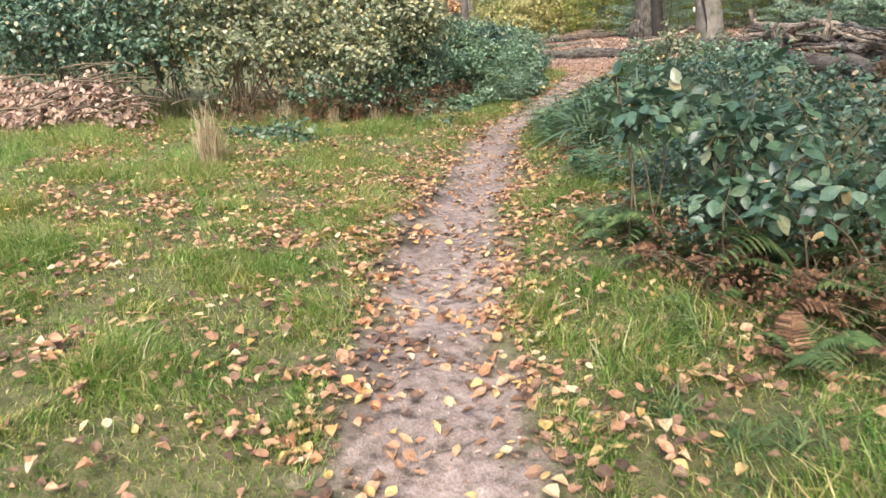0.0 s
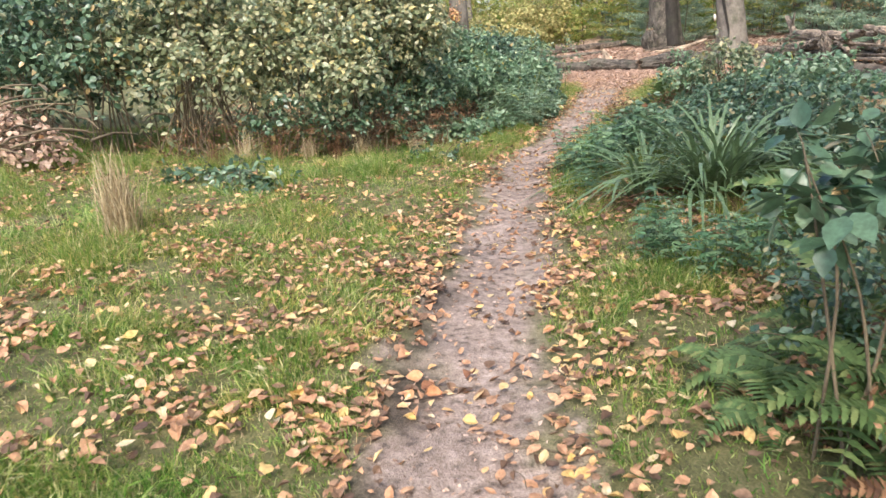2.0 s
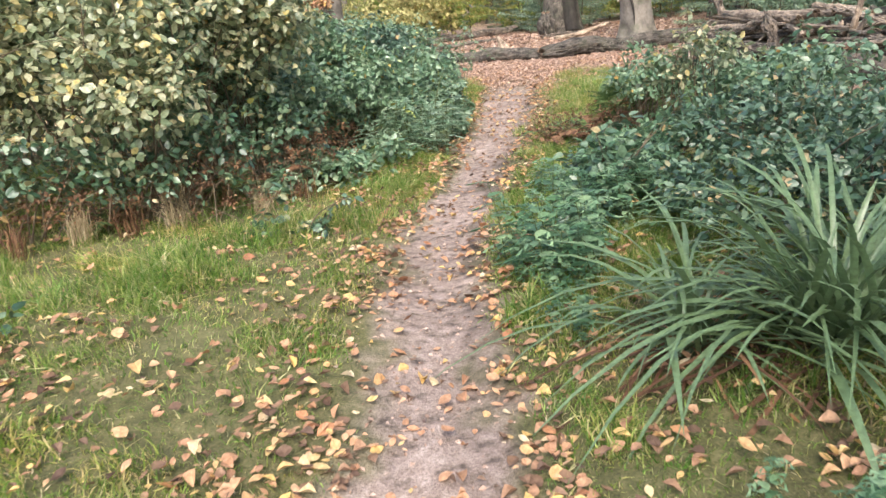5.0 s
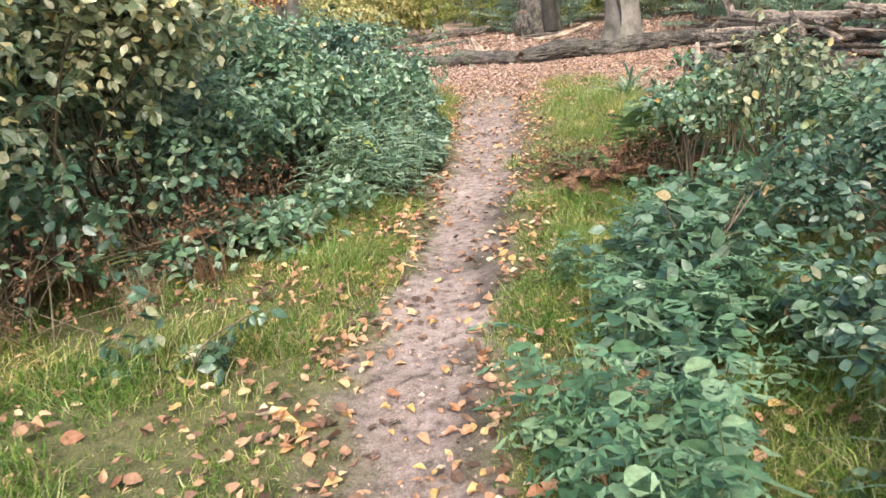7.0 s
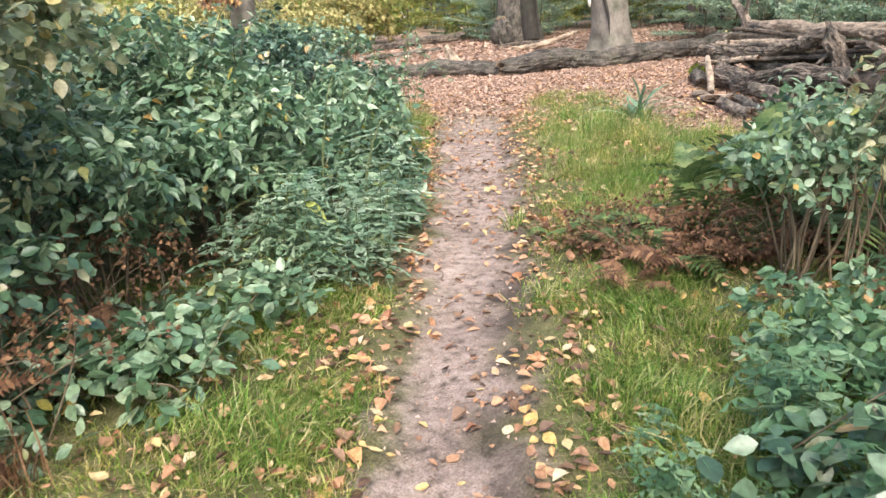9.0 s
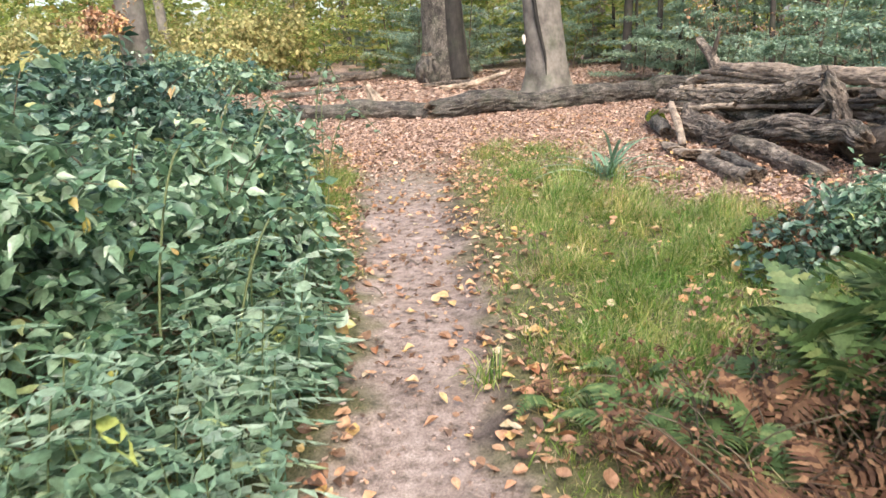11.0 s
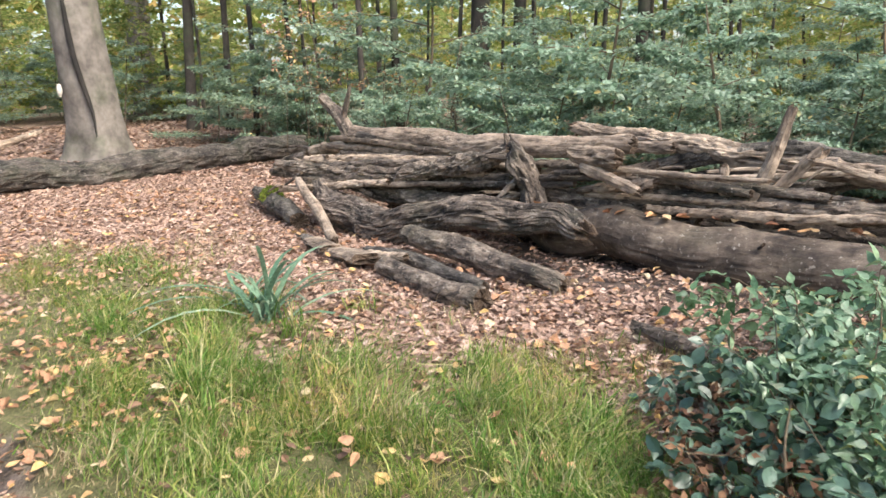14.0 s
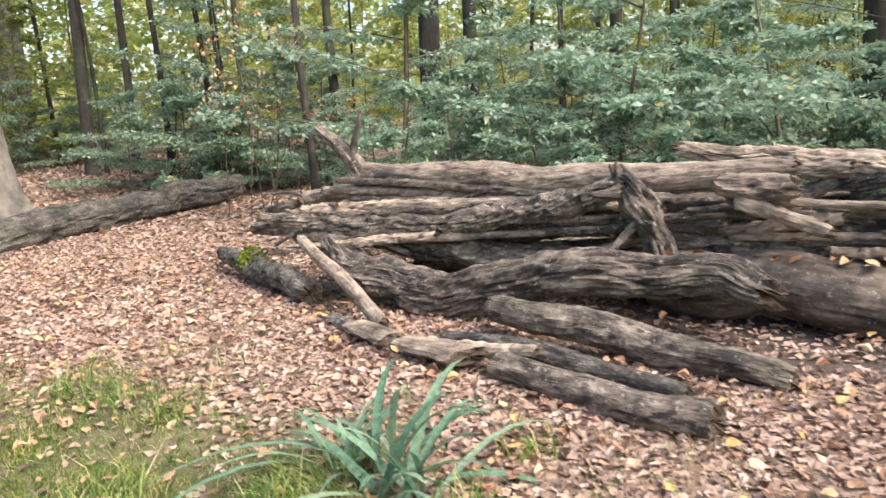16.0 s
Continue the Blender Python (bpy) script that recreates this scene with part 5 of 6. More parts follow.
def big_tree(x, y, radius, tall, mat, label, seed, flare=(0.55, 0.45), lean=(0.0, 0.0), sides=26, crown=True, dense=130, leaf=0.22):
    """A forest tree: flared trunk, forking limbs and a loose crown far above."""
    g = np.random.default_rng(seed)
    z = float(relief(x, y)) - 0.05
    root = thing("tree", x, y, z, label, "tree", "forest trees")
    n = 34
    t = np.linspace(0, 1, n) ** 1.6
    c = np.stack([lean[0] * t * tall + 0.04 * np.sin(t * 9 + seed), lean[1] * t * tall + 0.04 * np.cos(t * 7 + seed), t * tall], -1)
    c[0, :2], c[1, :2] = c[2, :2], c[2, :2]
    v, f, gr, rings = stem_arrays(c, (radius, radius * 0.9, radius * 0.75, radius * 0.45), sides, 0.035, flare, seed)
    part("trunk", mesh_of("trunk", v, f, mat, True, gr), root)
    ends = []
    for k in range(6):
        a = k * 1.05 + g.uniform(-0.4, 0.4)
        p0 = c[int(n * (0.78 + 0.035 * k)) if k < 6 else -1]
        p2 = p0 + np.array([math.cos(a) * 2.6, math.sin(a) * 2.6, 2.0 + 0.3 * k]) * min(1, radius * 3 + 0.2)
        ends.append(p2)
        lv, lf, lg, _ = stem_arrays(bend([p0, (p0 + p2) / 2 + np.array([0, 0, -0.25]), p2], 8), (radius * 0.3, radius * 0.1), 8, 0.08, None, seed + k)
        part("limb", mesh_of("limb", lv, lf, mat, True, lg), root)
    if crown:
        pts = np.concatenate([crown_points(e, dense, 1.7 * min(1, radius * 2 + 0.4), g) for e in ends])
        lv, lf = leaf_cloud(pts, np.tile([0, 0, 1.0], (len(pts), 1)), leaf, 2, 1.2, (SMALL_LEAF, SMALL_LEAF_F), g)
        part("crown", mesh_of("crown", lv, lf, M_YELLOW, True), root)
    return root


first = big_tree(9.25, 32.7, 0.62, 11, M_GREY_LOG, "tall dark-streaked beech trunk behind the boundary log", 1, (0.3, 0.5), (-0.03, 0))
second = big_tree(10.55, 29.4, 0.49, 11, M_BEECH_BARK, "grey smooth-barked beech with a dark frost crack", 2, (0.42, 0.4), (-0.05, 0))
# frost crack and pale scar on the grey beech
eye_side = np.array([-0.49, -0.87, 0])
side_way = np.array([0.87, -0.49, 0])


def on_trunk(px, h, radius):
    return eye_side * radius * math.sqrt(max(0, 1 - px * px)) + side_way * px * radius + np.array([-0.05 * h, 0, h])


crack = np.array([on_trunk(px, h, r) for px, h, r in ((-0.32, 3.2, 0.5), (-0.3, 2.4, 0.52), (-0.22, 1.8, 0.54), (-0.05, 1.25, 0.56), (0.05, 0.9, 0.6), (0.05, 0.5, 0.67))])
cv, cf = tube(bend(crack, 16), (0.025, 0.05, 0.045, 0.035, 0.012), 7)
part("frost_crack", mesh_of("frost_crack", cv, cf, M_WET, True, {"grain": cv}), second, "dark healed crack in the bark")
sv, sf = tube(bend([on_trunk(-0.8, 1.42, 0.545), on_trunk(-0.8, 1.2, 0.555)], 5), (0.03, 0.05, 0.02), 7)
M_SCAR = bark_material("pale_scar_wood", (0.55, 0.52, 0.47), (0.68, 0.65, 0.6), (0.78, 0.76, 0.72), 6, 0.0, (1, 1, 0.5), 0.2)
part("scar", mesh_of("scar", sv, sf, M_SCAR, True, {"grain": sv}), second, "pale bare scar in the bark")
# dark wet streak on the first trunk
kv = []
for h in np.linspace(0.1, 5.5, 14):
    kv.append(np.array([0.14, -0.49, 0]) * (1 + 0.3 * math.exp(-h / 0.5)) + np.array([-0.03 * h, 0, h]))
kv, kf = tube(kv, (0.27, 0.25, 0.26, 0.22), 12)
part("bark_furrow", mesh_of("bark_furrow", kv, kf, M_WET, True, {"grain": kv}), first, "dark wet streak down the bark")

EYE_X, EYE_Y = 3.69, 18.18
for k, (bearing, dist, radius, grey) in enumerate(((34.6, 23, 0.42, 1), (38.4, 17, 0.13, 0), (41.3, 17, 0.085, 0), (46.5, 16, 0.062, 0), (48.7, 26, 0.12, 0), (53.1, 13, 0.068, 0), (55.5, 15, 0.1, 0), (62.5, 14.5, 0.23, 0), (65.6, 15, 0.155, 0), (75.7, 13.5, 0.125, 0), (79.6, 18, 0.1, 0), (83.8, 12.5, 0.045, 0), (89.5, 26, 0.2, 0), (92.5, 17, 0.33, 0), (98, 20, 0.3, 0), (104, 15, 0.2, 1),
                                                   (8, 30, 0.35, 1), (13, 38, 0.3, 0), (-4, 33, 0.3, 1), (20, 36, 0.25, 0), (110, 22, 0.3, 0), (-7.7, 16.3, 0.4, 1), (-2.6, 26.2, 0.22, 1))):
    a = radians(bearing)
    x, y = EYE_X + dist * math.sin(a), EYE_Y + dist * math.cos(a)
    big_tree(x, y, radius, 9 + 2 * math.sin(k), M_BEECH_BARK if grey else M_DARK_BARK, "grey beech trunk in the wood" if grey else "dark slender trunk in the wood", 10 + k, (0.35, 0.35), (0.02 * math.sin(k * 1.7), 0.02 * math.cos(k * 2.3)), 14 if radius < 0.25 else 20)


# beeches added out of view, their dense crowns shading the right verge
for k, (x, y) in enumerate(((4.6, -5.0), (5.6, -0.6), (7.0, 3.4))):
    big_tree(x, y, 0.4, 9.5 + math.sin(k * 2.0), M_BEECH_BARK, "tall leafy beech added out of view to shade the verge", 200 + k, (0.35, 0.35), (0.0, 0.0), 20, True, 300, 0.34)

# slender poles between the larger trunks
g_pole = np.random.default_rng(88)
for k in range(22):
    a, d = radians(36 + 62 * (k + g_pole.uniform(0, 1)) / 22), g_pole.uniform(14, 24)
    big_tree(EYE_X + d * math.sin(a), EYE_Y + d * math.cos(a), g_pole.uniform(0.035, 0.075), g_pole.uniform(7, 9), M_DARK_BARK, "thin dark pole-like trunk in the wood", 300 + k, (0.3, 0.3), (g_pole.normal(0, 0.05), g_pole.normal(0, 0.05)), 10, True, 40, 0.16)

# ---- young beeches of the understorey ----
def sapling_meshes(seed, tall, wide, n, mat, size=0.085):
    """A thin stem with level sprays of leaves in tiers."""
    g = np.random.default_rng(seed)
    t = np.linspace(0, 1, 9)
    rib = np.stack([0.12 * np.sin(t * 3 + seed), 0.12 * np.cos(t * 2.5 + seed) - 0.12 * math.cos(seed), t * tall], -1)
    pieces, pts = [tube(rib, (0.022, 0.006), 6)], []
    tiers = int(tall / 0.17)
    for k in range(tiers):
        s = 0.05 + 0.95 * k / tiers
        a = k * 2.4 + g.normal(0, 0.3)
        ln = wide * (0.55 + 0.6 * math.sin(math.pi * min(1, 0.15 + s))) * g.uniform(0.5, 1.15) * (1 - 0.45 * s ** 3)
        p0 = np.array([np.interp(s, t, rib[:, i]) for i in range(3)])
        p1 = p0 + np.array([math.cos(a) * ln, math.sin(a) * ln, ln * g.uniform(0.0, 0.3)])
        pieces.append(tube(bend([p0, (p0 + p1) / 2 + np.array([0, 0, 0.05]), p1], 5), (0.007, 0.003), 4))
        m = max(3, int(n / tiers))
        u = g.uniform(0.2, 1.0, m)
        fan = np.stack([-math.sin(a) * np.ones(m), math.cos(a) * np.ones(m), np.zeros(m)], -1) * (g.uniform(-1, 1, m) * ln * 0.38 * (1.15 - u))[:, None]
        pts.append(p0 + (p1 - p0) * u[:, None] + fan + g.normal(0, 0.02, (m, 3)))
    pts = np.concatenate(pts)
    lv, lf = leaf_cloud(pts, np.tile([0, 0, 1.0], (len(pts), 1)), size, 3, 1.2, (SMALL_LEAF, SMALL_LEAF_F), g, 0.1, 0.42)
    sv, sf = pieces[0]
    tv, tf = join(pieces[1:])
    return mesh_of("stem", sv, sf, M_STEM, True, {"grain": sv * 2}), mesh_of("twigs", tv, tf, M_STEM, True, {"grain": tv * 2}), mesh_of("foliage", lv, lf, mat, True)


GREENS = [sapling_meshes(s, h, w, 2100, M_SAPLING, 0.062) for s, h, w in ((1, 1.9, 1.25), (2, 2.4, 1.4), (3, 1.6, 1.2), (4, 3.2, 1.5))]
YELLOWS = [sapling_meshes(s, h, w, 1300, M_YELLOW, 0.14) for s, h, w in ((5, 5.0, 1.8), (6, 6.0, 2.0), (7, 4.2, 1.7))]
g_sap = np.random.default_rng(11)


def sapling(x, y, bank, k, scale, label, group):
    root = thing("sapling", x, y, float(relief(x, y)) - 0.02, label, "sapling", group, g_sap.uniform(0, 360))
    root.scale = (scale,) * 3
    st, tw, lv = bank[k % len(bank)]
    part("stem", st, root)
    tagged(part("twig_spray", tw, root), kind="stuff")
    tagged(part("foliage", lv, root), kind="stuff")


for k in range(70):
    b = radians(40 + 78 * (k + g_sap.uniform(0, 1)) / 70)
    d = g_sap.uniform(10, 17) if k % 2 else g_sap.uniform(7.9, 10.5)
    if b < radians(57):
        d = max(d + 4, 14.8)
    sapling(EYE_X + d * math.sin(b), EYE_Y + d * math.cos(b), GREENS, k, g_sap.uniform(0.75, 1.15) * (1.5 if k % 5 == 2 else 1), "young green beech with level leafy sprays", "understorey beeches")
for k in range(60):
    b = radians(-12 + 132 * (k + g_sap.uniform(0, 1)) / 60)
    d = g_sap.uniform(20, 34)
    sapling(EYE_X + d * math.sin(b), EYE_Y + d * math.cos(b), YELLOWS, k, g_sap.uniform(0.8, 1.3), "yellow-green young beech in the wood", "yellowing beeches")
for k in range(34):
    x, y = g_sap.uniform(8.5, 20), g_sap.uniform(33.5, 41)
    sapling(x, y, GREENS, k, g_sap.uniform(0.7, 1.1), "young green beech with level leafy sprays", "understorey beeches")

# pale bracken and grass behind the clearing
bush("bracken_stand", [(3.0, 37.0, 0.8, 3.0, 1.6, 1.8), (6.5, 38.5, 0.8, 2.6, 1.6, 2.0), (0.0, 36.0, 0.8, 3.0, 1.8, 1.7)], 5200, 0.16, M_STRAW, "tall pale yellow bracken behind the clearing", "bracken", "bracken stands", seed=30, stems=60, shape=(SMALL_LEAF, SMALL_LEAF_F), droop=0.6, up=0.2)
bush("bracken_stand", [(1.6, 31.6, 0.4, 1.6, 1.4, 1.0), (3.4, 33.6, 0.4, 1.6, 1.2, 0.9)], 2200, 0.12, M_BRAMBLE, "green undergrowth beyond the boundary log", "undergrowth", "bracken stands", seed=31, stems=30, shape=(SMALL_LEAF, SMALL_LEAF_F), droop=0.4)

# far woods, only colour and gaps
g_far = np.random.default_rng(3)
nf = 60000
fb, fd = np.radians(g_far.uniform(-65, 150, nf)), g_far.uniform(38, 62, nf)
fp = np.stack([EYE_X + fd * np.sin(fb), EYE_Y + fd * np.cos(fb), 0.45 + 15 * g_far.random(nf) ** 1.2], -1)
keep = fnoise(fb * 22, fp[:, 2] * 0.5, 8) > 0.3
fv, ff = leaf_cloud(fp[keep], np.tile([0.0, 0.0, 1.0], (keep.sum(), 1)), 0.7, 2, 1.5, (SMALL_LEAF, SMALL_LEAF_F), g_far, 0.2, 0.5)
tagged(part("far_woods", mesh_of("far_woods", fv, ff, M_YELLOW, True)), "distant yellow-green beech wood", "woods", "", "stuff")

# orange twig tree beyond the brambles
bush("autumn_shrub", [(0.9, 33.3, 2.0, 0.55, 0.5, 0.55)], 200, 0.12, M_FALLEN, "small shrub with bright orange autumn leaves", seed=33, stems=12, up=0.3)

bush("autumn_shrub", [(12.6, 25.6, 1.2, 1.1, 0.9, 0.8), (12.1, 25.2, 2.1, 0.8, 0.7, 0.8), (13.2, 24.6, 1.0, 0.7, 0.6, 0.5)], 150, 0.065, M_FALLEN, "young beech turning orange behind the woodpile", seed=49, stems=10, up=0.4, shape=(SMALL_LEAF, SMALL_LEAF_F))

# brush heap at the meadow's edge
brush = thing("brush_heap", -5.0, 11.3, z_at(-5.0, 11.3), "heap of cut branches and dead leaves at the meadow edge", "brush pile")
g_br = np.random.default_rng(13)
pieces = []
for k in range(70):
    a = g_br.normal(0.1, 0.8)
    c = np.array([g_br.normal(-0.3, 0.8), g_br.normal(0, 0.35), abs(g_br.normal(0.4, 0.28))])
    h = np.array([math.cos(a), math.sin(a), g_br.normal(0, 0.12)]) * g_br.uniform(0.2, 0.55)
    pieces.append(tube(bend([c - h, c + np.array([0, 0, 0.05]), c + h], 5), (0.018, 0.008), 5))
for tv, tf in pieces:
    tv[:, 2] = np.maximum(tv[:, 2], -0.05)
    part("twig", mesh_of("twig", tv, tf, M_STEM, True, {"grain": tv}), brush)
bp, bd = lump_points([(-5.3, 11.4, 0.4, 1.1, 0.5, 0.7), (-6.4, 11.6, 0.45, 1.2, 0.5, 0.65)], 2100, g_br)
bv, bf = leaf_cloud(bp, bd, 0.09, 2, 1.0, (LEAF, LEAF_F), g_br)
tagged(part("leaf_mould", mesh_of("leaf_mould", bv - np.array(brush.location), bf, M_BEECH, True), brush), kind="stuff")

# stumps, roots and fallen boughs round the trees
log("stump_root", [(6.3, 29.2, 0.1), (6.2, 29.3, 0.35), (6.1, 29.4, 0.6)], (0.2, 0.13, 0.05), M_PALE_LOG, "small broken grey stump behind the log", "stump", "stumps", rough=0.25, ends=0.1)
log("stump_root", [(8.6, 32.0, 0.4), (8.5, 32.0, 0.7), (8.5, 32.05, 0.98)], (0.26, 0.3, 0.16), M_GREY_LOG, "burred stump with hollow knots beside the beech", "stump", "stumps", rough=0.3, ends=0.12, stubs=[(0.5, (-0.5, -0.6, 0.5), 0.3, 0.1), (0.7, (0.4, -0.6, 0.5), 0.3, 0.09)])
log("bough", [(8.3, 30.6, 0.32), (9.0, 30.4, 0.33), (9.6, 30.3, 0.5), (10.0, 30.3, 0.62)], (0.06, 0.08, 0.07, 0.05), M_PALE_LOG, "bent fallen bough on the leaf litter", "bough", "fallen boughs", sides=12)
log("bough", [(8.0, 31.0, 0.35), (8.8, 31.2, 0.36), (9.6, 31.0, 0.35)], (0.05, 0.06, 0.05), M_LOG, "fallen bough on the leaf litter", "bough", "fallen boughs", sides=12)
log("bough", [(4.5, 33.5, 0.5), (6.0, 33.6, 0.55), (7.8, 33.9, 0.6)], (0.1, 0.12, 0.1), M_LOG, "dark fallen bough behind the clearing", "bough", "fallen boughs", sides=12)
log("bough", [(4.4, 31.2, 0.35), (5.6, 31.4, 0.36), (6.6, 31.8, 0.4)], (0.06, 0.07, 0.05), M_GREY_LOG, "dark fallen bough behind the clearing", "bough", "fallen boughs", sides=12)
log("branch", [(6.95, 17.55, 0.0), (6.7, 17.1, 0.02), (6.5, 16.6, 0.0)], (0.04, 0.05, 0.04), M_LOG, "dark wet branch at the foot of the bramble", "branch", "fallen boughs", sides=10)
log("branch", [(6.75, 17.15, -0.02), (6.4, 16.75, -0.02)], (0.035, 0.04), M_GREY_LOG, "dark wet branch at the foot of the bramble", "branch", "fallen boughs", sides=10)

g_caught = np.random.default_rng(19)
CAUGHT = [mesh_of("fallen_leaf", (c - (0, 0.5, 0)) * (1.15, 1, 1), LEAF_F, M_FALLEN_ONE, False) for c in CURLED]
for k in range(26):
    y = g_caught.uniform(16.4, 19.3)
    x = 8.62 + g_caught.uniform(-0.1, 0.08) - 0.02 * (19 - y)
    leaf = new("fallen_leaf", CAUGHT[k % 4])
    leaf.matrix_basis = pose(x, y, 0.345 + g_caught.uniform(0, 0.02), g_caught.normal(0, 14), g_caught.normal(0, 14), g_caught.uniform(0, 360)) @ Matrix.Scale(g_caught.uniform(0.07, 0.11), 4)
    tagged(leaf, "orange fallen leaf resting on the thick log", "fallen leaf", "leaves on the logs")

# moss cushion on the end log
moss = thing("moss_cushion", 8.9, 22.85, 0.08, "bright yellow-green moss cushion on the rotten log", "moss")
g_moss = np.random.default_rng(4)
md = g_moss.normal(0, 1, (700, 3))
md[:, 2] = abs(md[:, 2])
md /= np.linalg.norm(md, axis=1, keepdims=True)
mv, mf = leaf_cloud(md * (0.13, 0.13, 0.14), md, 0.03, 2, 0.5, (SMALL_LEAF, SMALL_LEAF_F), g_moss)
part("pad", mesh_of("pad", mv, mf, M_MOSS, True), moss)

# ---- grass ----
def grass_sheet(name, n, box, tall, label, seed, mat=None, straw=False):
    g = np.random.default_rng(seed)
    x, y = g.uniform(box[0], box[2], n), g.uniform(box[1], box[3], n)
    clump = fnoise(x * 2.5, y * 2.5, 15)
    gap = path_gap(x, y)
    thin = 0.3 + 0.65 * smooth(14.5, 17.0, y) * smooth(0, 0.2, x - np.interp(y, PATH_Y, PATH_X))
    lush = smooth(0.0, 1.0, gap / thin + 0.5 * (fnoise(x * 3, y * 3, 63) - 0.5)) * (1 - litter_cover(x, y)) ** 1.5
    if straw:
        dens = smooth(0.0, 0.25, gap) * np.clip(1.15 - lush, 0, 1) * (1 - 0.93 * smooth(-0.2, 0.5, litter_gap(x, y))) * (0.25 + 0.75 * smooth(0.35, 0.65, clump))
    else:
        dens = lush * (0.3 + 0.7 * smooth(0.34, 0.62, clump))
    dens = dens * smooth(-6.6, -4.2, x + 1.5 * (fnoise(x, y, 61) - 0.5)) * smooth(0.3, 1.6, y)
    ok = g.random(n) < dens
    x, y, clump, gap = x[ok], y[ok], clump[ok], gap[ok]
    k = len(x)
    h = tall * g.uniform(0.3, 1.25, k) * (0.6 + 1.2 * smooth(0.35, 0.75, clump)) * (1 + 0.7 * smooth(0.55, 0.75, fnoise(x * 0.8, y * 0.8, 19))) * (0.4 + 0.6 * smooth(0.0, 0.5, gap))
    # tufts lie over together, each its own way
    sway = 6.3 * fnoise(x * 2.2, y * 2.2, 66, 2)
    turns = rots(sway + g.normal(0, 1.1, k), g.normal(0.15, 0.45, k), g.normal(0, 0.45, k))
    v, f = scatter(BLADE, BLADE_F, turns, np.stack([0.0028 + 0.006 * g.random(k) ** 2, h * g.uniform(0.3, 2.0, k), h], -1), np.stack([x, y, height(x, y) - 0.005], -1))
    tagged(part(name, mesh_of(name, v, f, mat or M_GRASS, True)), label, "grass", "", "stuff")


grass_sheet("meadow_grass", 330000, (-6.0, 0.4, 0.6, 6.5), 0.062, "short autumn meadow grass beside the path", 1)
grass_sheet("meadow_grass", 260000, (-6.5, 6.5, 1.6, 15.5), 0.068, "short autumn meadow grass beside the path", 2)
grass_sheet("verge_grass", 120000, (0.1, 0.4, 3.6, 10.0), 0.07, "rough green grass on the shaded verge", 3)
grass_sheet("verge_grass", 110000, (1.0, 10.0, 4.0, 15.0), 0.075, "rough green grass on the shaded verge", 4)
grass_sheet("verge_grass", 230000, (2.5, 15.0, 7.2, 24.0), 0.095, "long green grass between path and woodpile", 5)
grass_sheet("dry_grass", 110000, (-2.5, 1.0, 2.5, 14.0), 0.045, "bleached dry grass along the trodden path", 6, M_DRY, True)
grass_sheet("dry_grass", 130000, (2.5, 14.0, 8.0, 24.5), 0.05, "bleached dry grass between path and leaf litter", 7, M_DRY, True)


# ---- fallen leaves ----
def leaf_sheet(name, n, box, size, mat, label, seed, dens, lift=0.02, tilt=0.27, plain=False):
    g = np.random.default_rng(seed)
    x, y = g.uniform(box[0], box[2], n), g.uniform(box[1], box[3], n)
    ok = g.random(n) < dens(x, y)
    x, y = x[ok], y[ok]
    k = len(x)
    which = g.integers(0, 4, k)
    out = []
    for w in range(4):
        s = which == w
        m = int(s.sum())
        turns = rots(g.uniform(0, 2 * np.pi, m), g.normal(0, tilt, m), g.normal(0, tilt, m))
        sc = size * g.uniform(0.45, 1.3, m)
        place = np.stack([x[s], y[s], height(x[s], y[s]) + lift * g.uniform(0.2, 1.6, m) + (0 if plain else 0.05) * smooth(0.05, 0.4, path_gap(x[s], y[s])) * g.random(m)], -1)
        out.append(scatter((SMALL_CURLED if plain else CURLED)[w] - (0, 0.5, 0), SMALL_LEAF_F if plain else LEAF_F, turns, np.stack([sc * g.uniform(0.7, 1.5, m), sc, sc * g.uniform(0.5, 1.4, m)], -1), place))
    v, f = join(out)
    ob = tagged(part(name, mesh_of(name, v, f, mat, False)), label, "fallen leaves", "", "stuff")
    return ob


def meadow_density(x, y):
    edge = np.exp(-((path_gap(x, y) - 0.12) / 0.3) ** 2)
    patch = fnoise(x * 0.9, y * 0.9, 22)
    onpath = np.where(path_gap(x, y) < 0, 0.42, 1.0)
    return np.clip((0.17 + 0.75 * edge + 0.5 * smooth(0.45, 0.7, patch)) * onpath * (0.3 + 1.2 * smooth(0.35, 0.65, fnoise(x * 3.5, y * 3.5, 23))) * (1 - 0.1 * smooth(14, 17, y)), 0, 1) * smooth(0.3, -0.3, litter_gap(x, y))


near_leaves = leaf_sheet("fallen_leaves", 36000, (-4.5, 1.0, 3.0, 9.5), 0.061, M_FALLEN, "scattered orange and yellow fallen leaves", 1, meadow_density)
leaf_sheet("fallen_leaves", 54000, (-4.5, 9.5, 7.5, 24.0), 0.06, M_FALLEN, "scattered orange and yellow fallen leaves", 2, meadow_density)
leaf_sheet("beech_litter", 150000, (2.2, 15.0, 10.5, 27.4), 0.06, M_BEECH, "thick bed of copper-brown beech leaves", 3, lambda x, y: litter_cover(x, y) * (1 - 0.75 * smooth(7.5, 8.0, x) * smooth(20.3, 19.2, y)), 0.014, 0.3, True)
leaf_sheet("fallen_leaves", 8000, (3.0, 15.0, 9.5, 26.5), 0.07, M_FALLEN, "larger orange leaves strewn over the beech litter", 7, lambda x, y: 0.6 * litter_cover(x, y) * smooth(0.35, 0.65, fnoise(x * 1.5, y * 1.5, 71)))
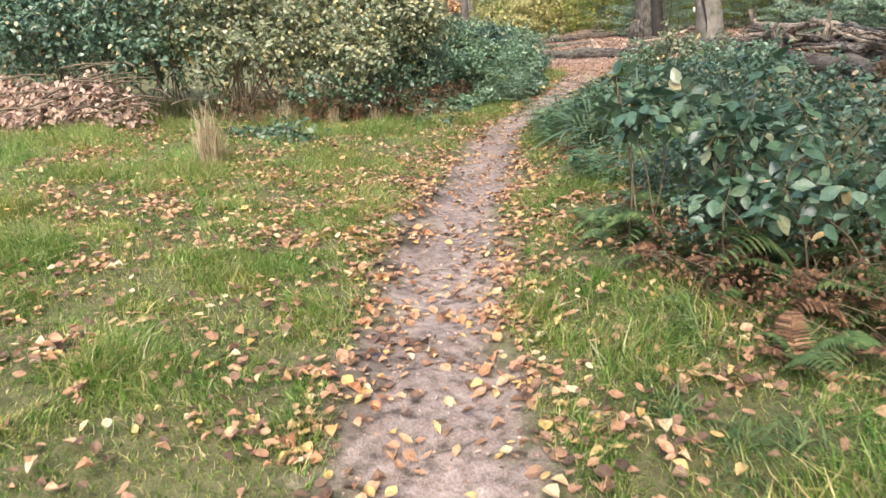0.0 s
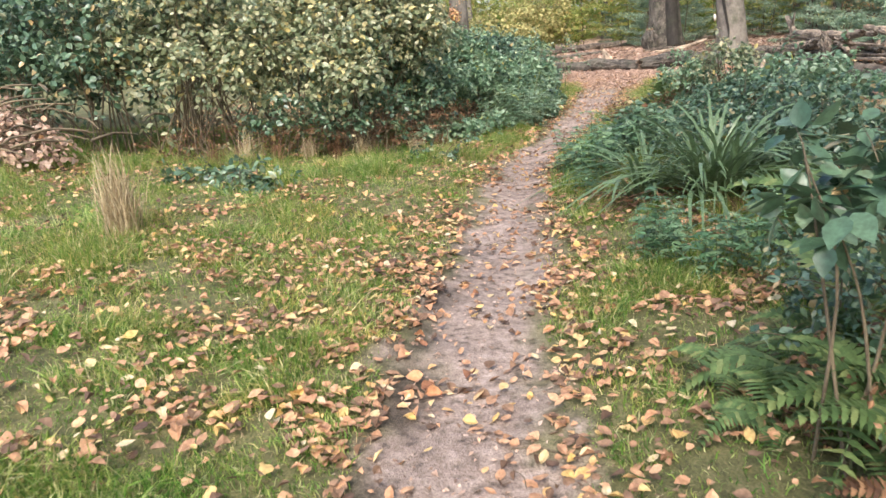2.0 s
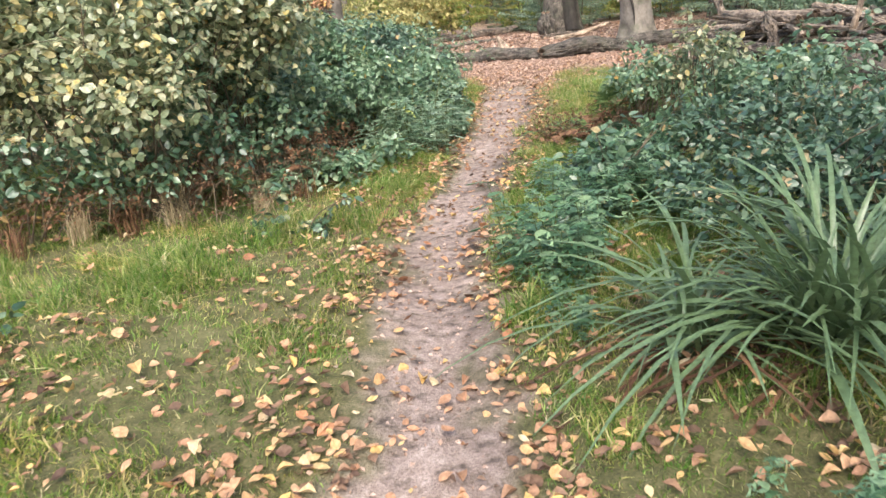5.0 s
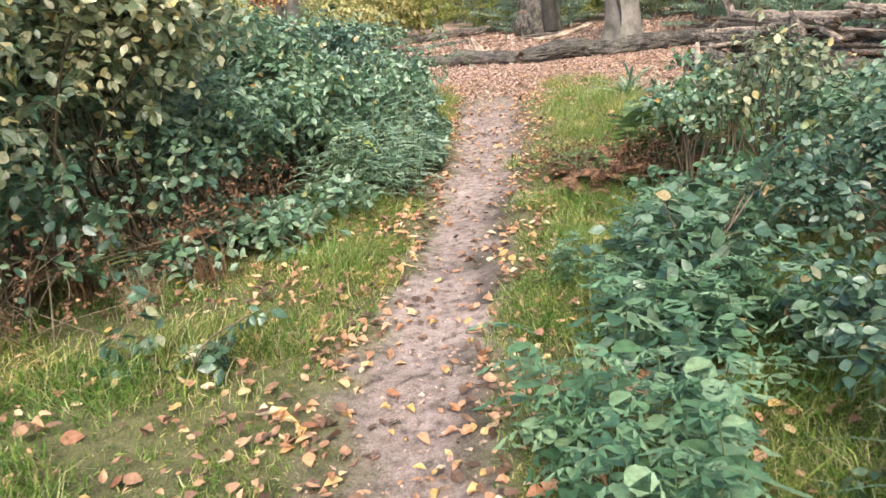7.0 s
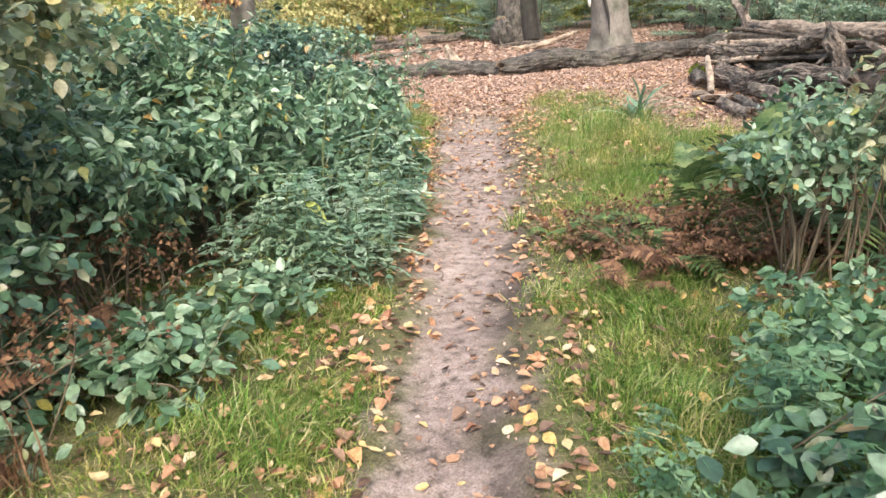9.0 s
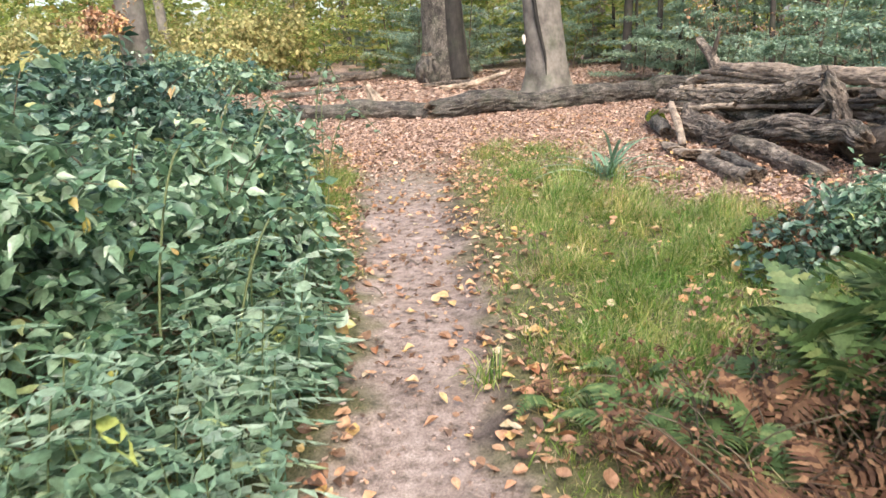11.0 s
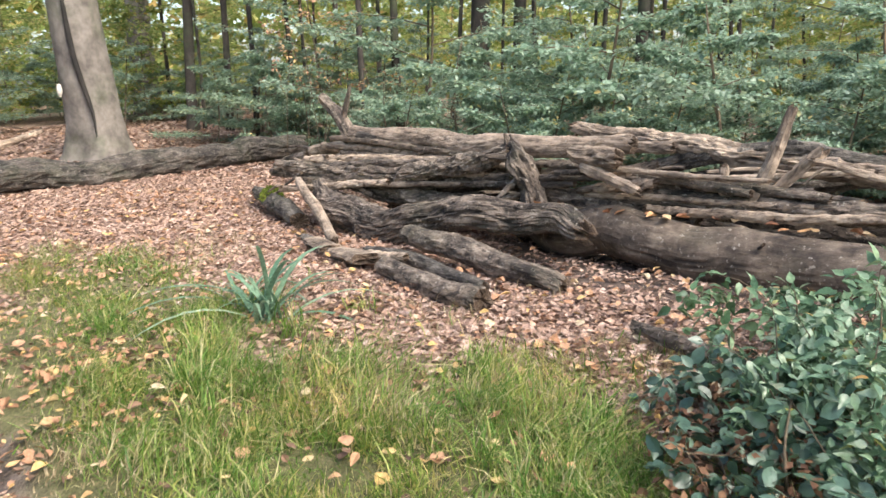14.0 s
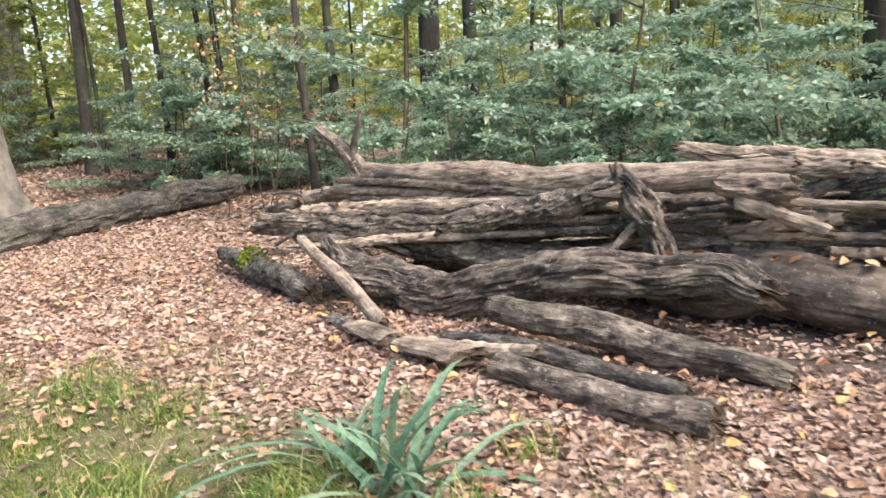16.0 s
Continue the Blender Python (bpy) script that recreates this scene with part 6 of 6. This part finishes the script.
leaf_sheet("beech_litter", 24000, (3.0, 27.0, 20.0, 36.0), 0.11, M_BEECH, "thick bed of copper-brown beech leaves", 4, lambda x, y: np.ones_like(x), 0.02, 0.3, True)
leaf_sheet("beech_litter", 30000, (10.5, 16.0, 20.0, 27.2), 0.1, M_BEECH, "thick bed of copper-brown beech leaves", 6, lambda x, y: np.ones_like(x), 0.02, 0.3, True)
leaf_sheet("path_crumbs", 26000, (-0.8, 1.0, 6.0, 24.0), 0.03, M_BEECH, "crumbled leaf bits and twigs on the trodden path", 5, lambda x, y: smooth(0.25, -0.05, path_gap(x, y)), 0.006, 0.4, True)

# the leaves nearest the walk, one by one
SINGLE = [mesh_of("fallen_leaf", (c - (0, 0.5, 0)) * (1.15, 1, 1), LEAF_F, M_FALLEN_ONE, False) for c in CURLED]
g_one = np.random.default_rng(77)
made = 0
while made < 280:
    y = g_one.uniform(1.6, 18.0)
    x = float(np.interp(y, PATH_Y, PATH_X)) + g_one.normal(0, 0.75)
    if g_one.random() > float(meadow_density(np.array(x), np.array(y))) + 0.1:
        continue
    leaf = part("fallen_leaf", SINGLE[made % 4], near_leaves)
    leaf.matrix_basis = pose(x, y, z_at(x, y) + 0.025, g_one.normal(0, 20), g_one.normal(0, 20), g_one.uniform(0, 360)) @ Matrix.Scale(g_one.uniform(0.05, 0.095), 4)
    made += 1

# dead twigs dropped on the path and its verges
g_twig = np.random.default_rng(123)
for k in range(36):
    y = g_twig.uniform(2.5, 21.0)
    x = float(np.interp(y, PATH_Y, PATH_X)) + g_twig.normal(0, 0.55)
    a, ln, r = g_twig.uniform(0, 2 * np.pi), g_twig.uniform(0.1, 0.35), g_twig.uniform(0.002, 0.005)
    way = np.array([math.cos(a), math.sin(a), 0]) * ln / 2
    twig = thing("twig", x, y, z_at(x, y) + 0.012, "short dead brown twig lying on the ground", "twig", "fallen twigs")
    tv, tf = tube(bend([-way, np.array([way[1], -way[0], 0.02]) * 0.25, way], 6), (r, r * 0.5), 5)
    part("bark", mesh_of("bark", tv, tf, M_STEM, True, {"grain": tv * 2}), twig)
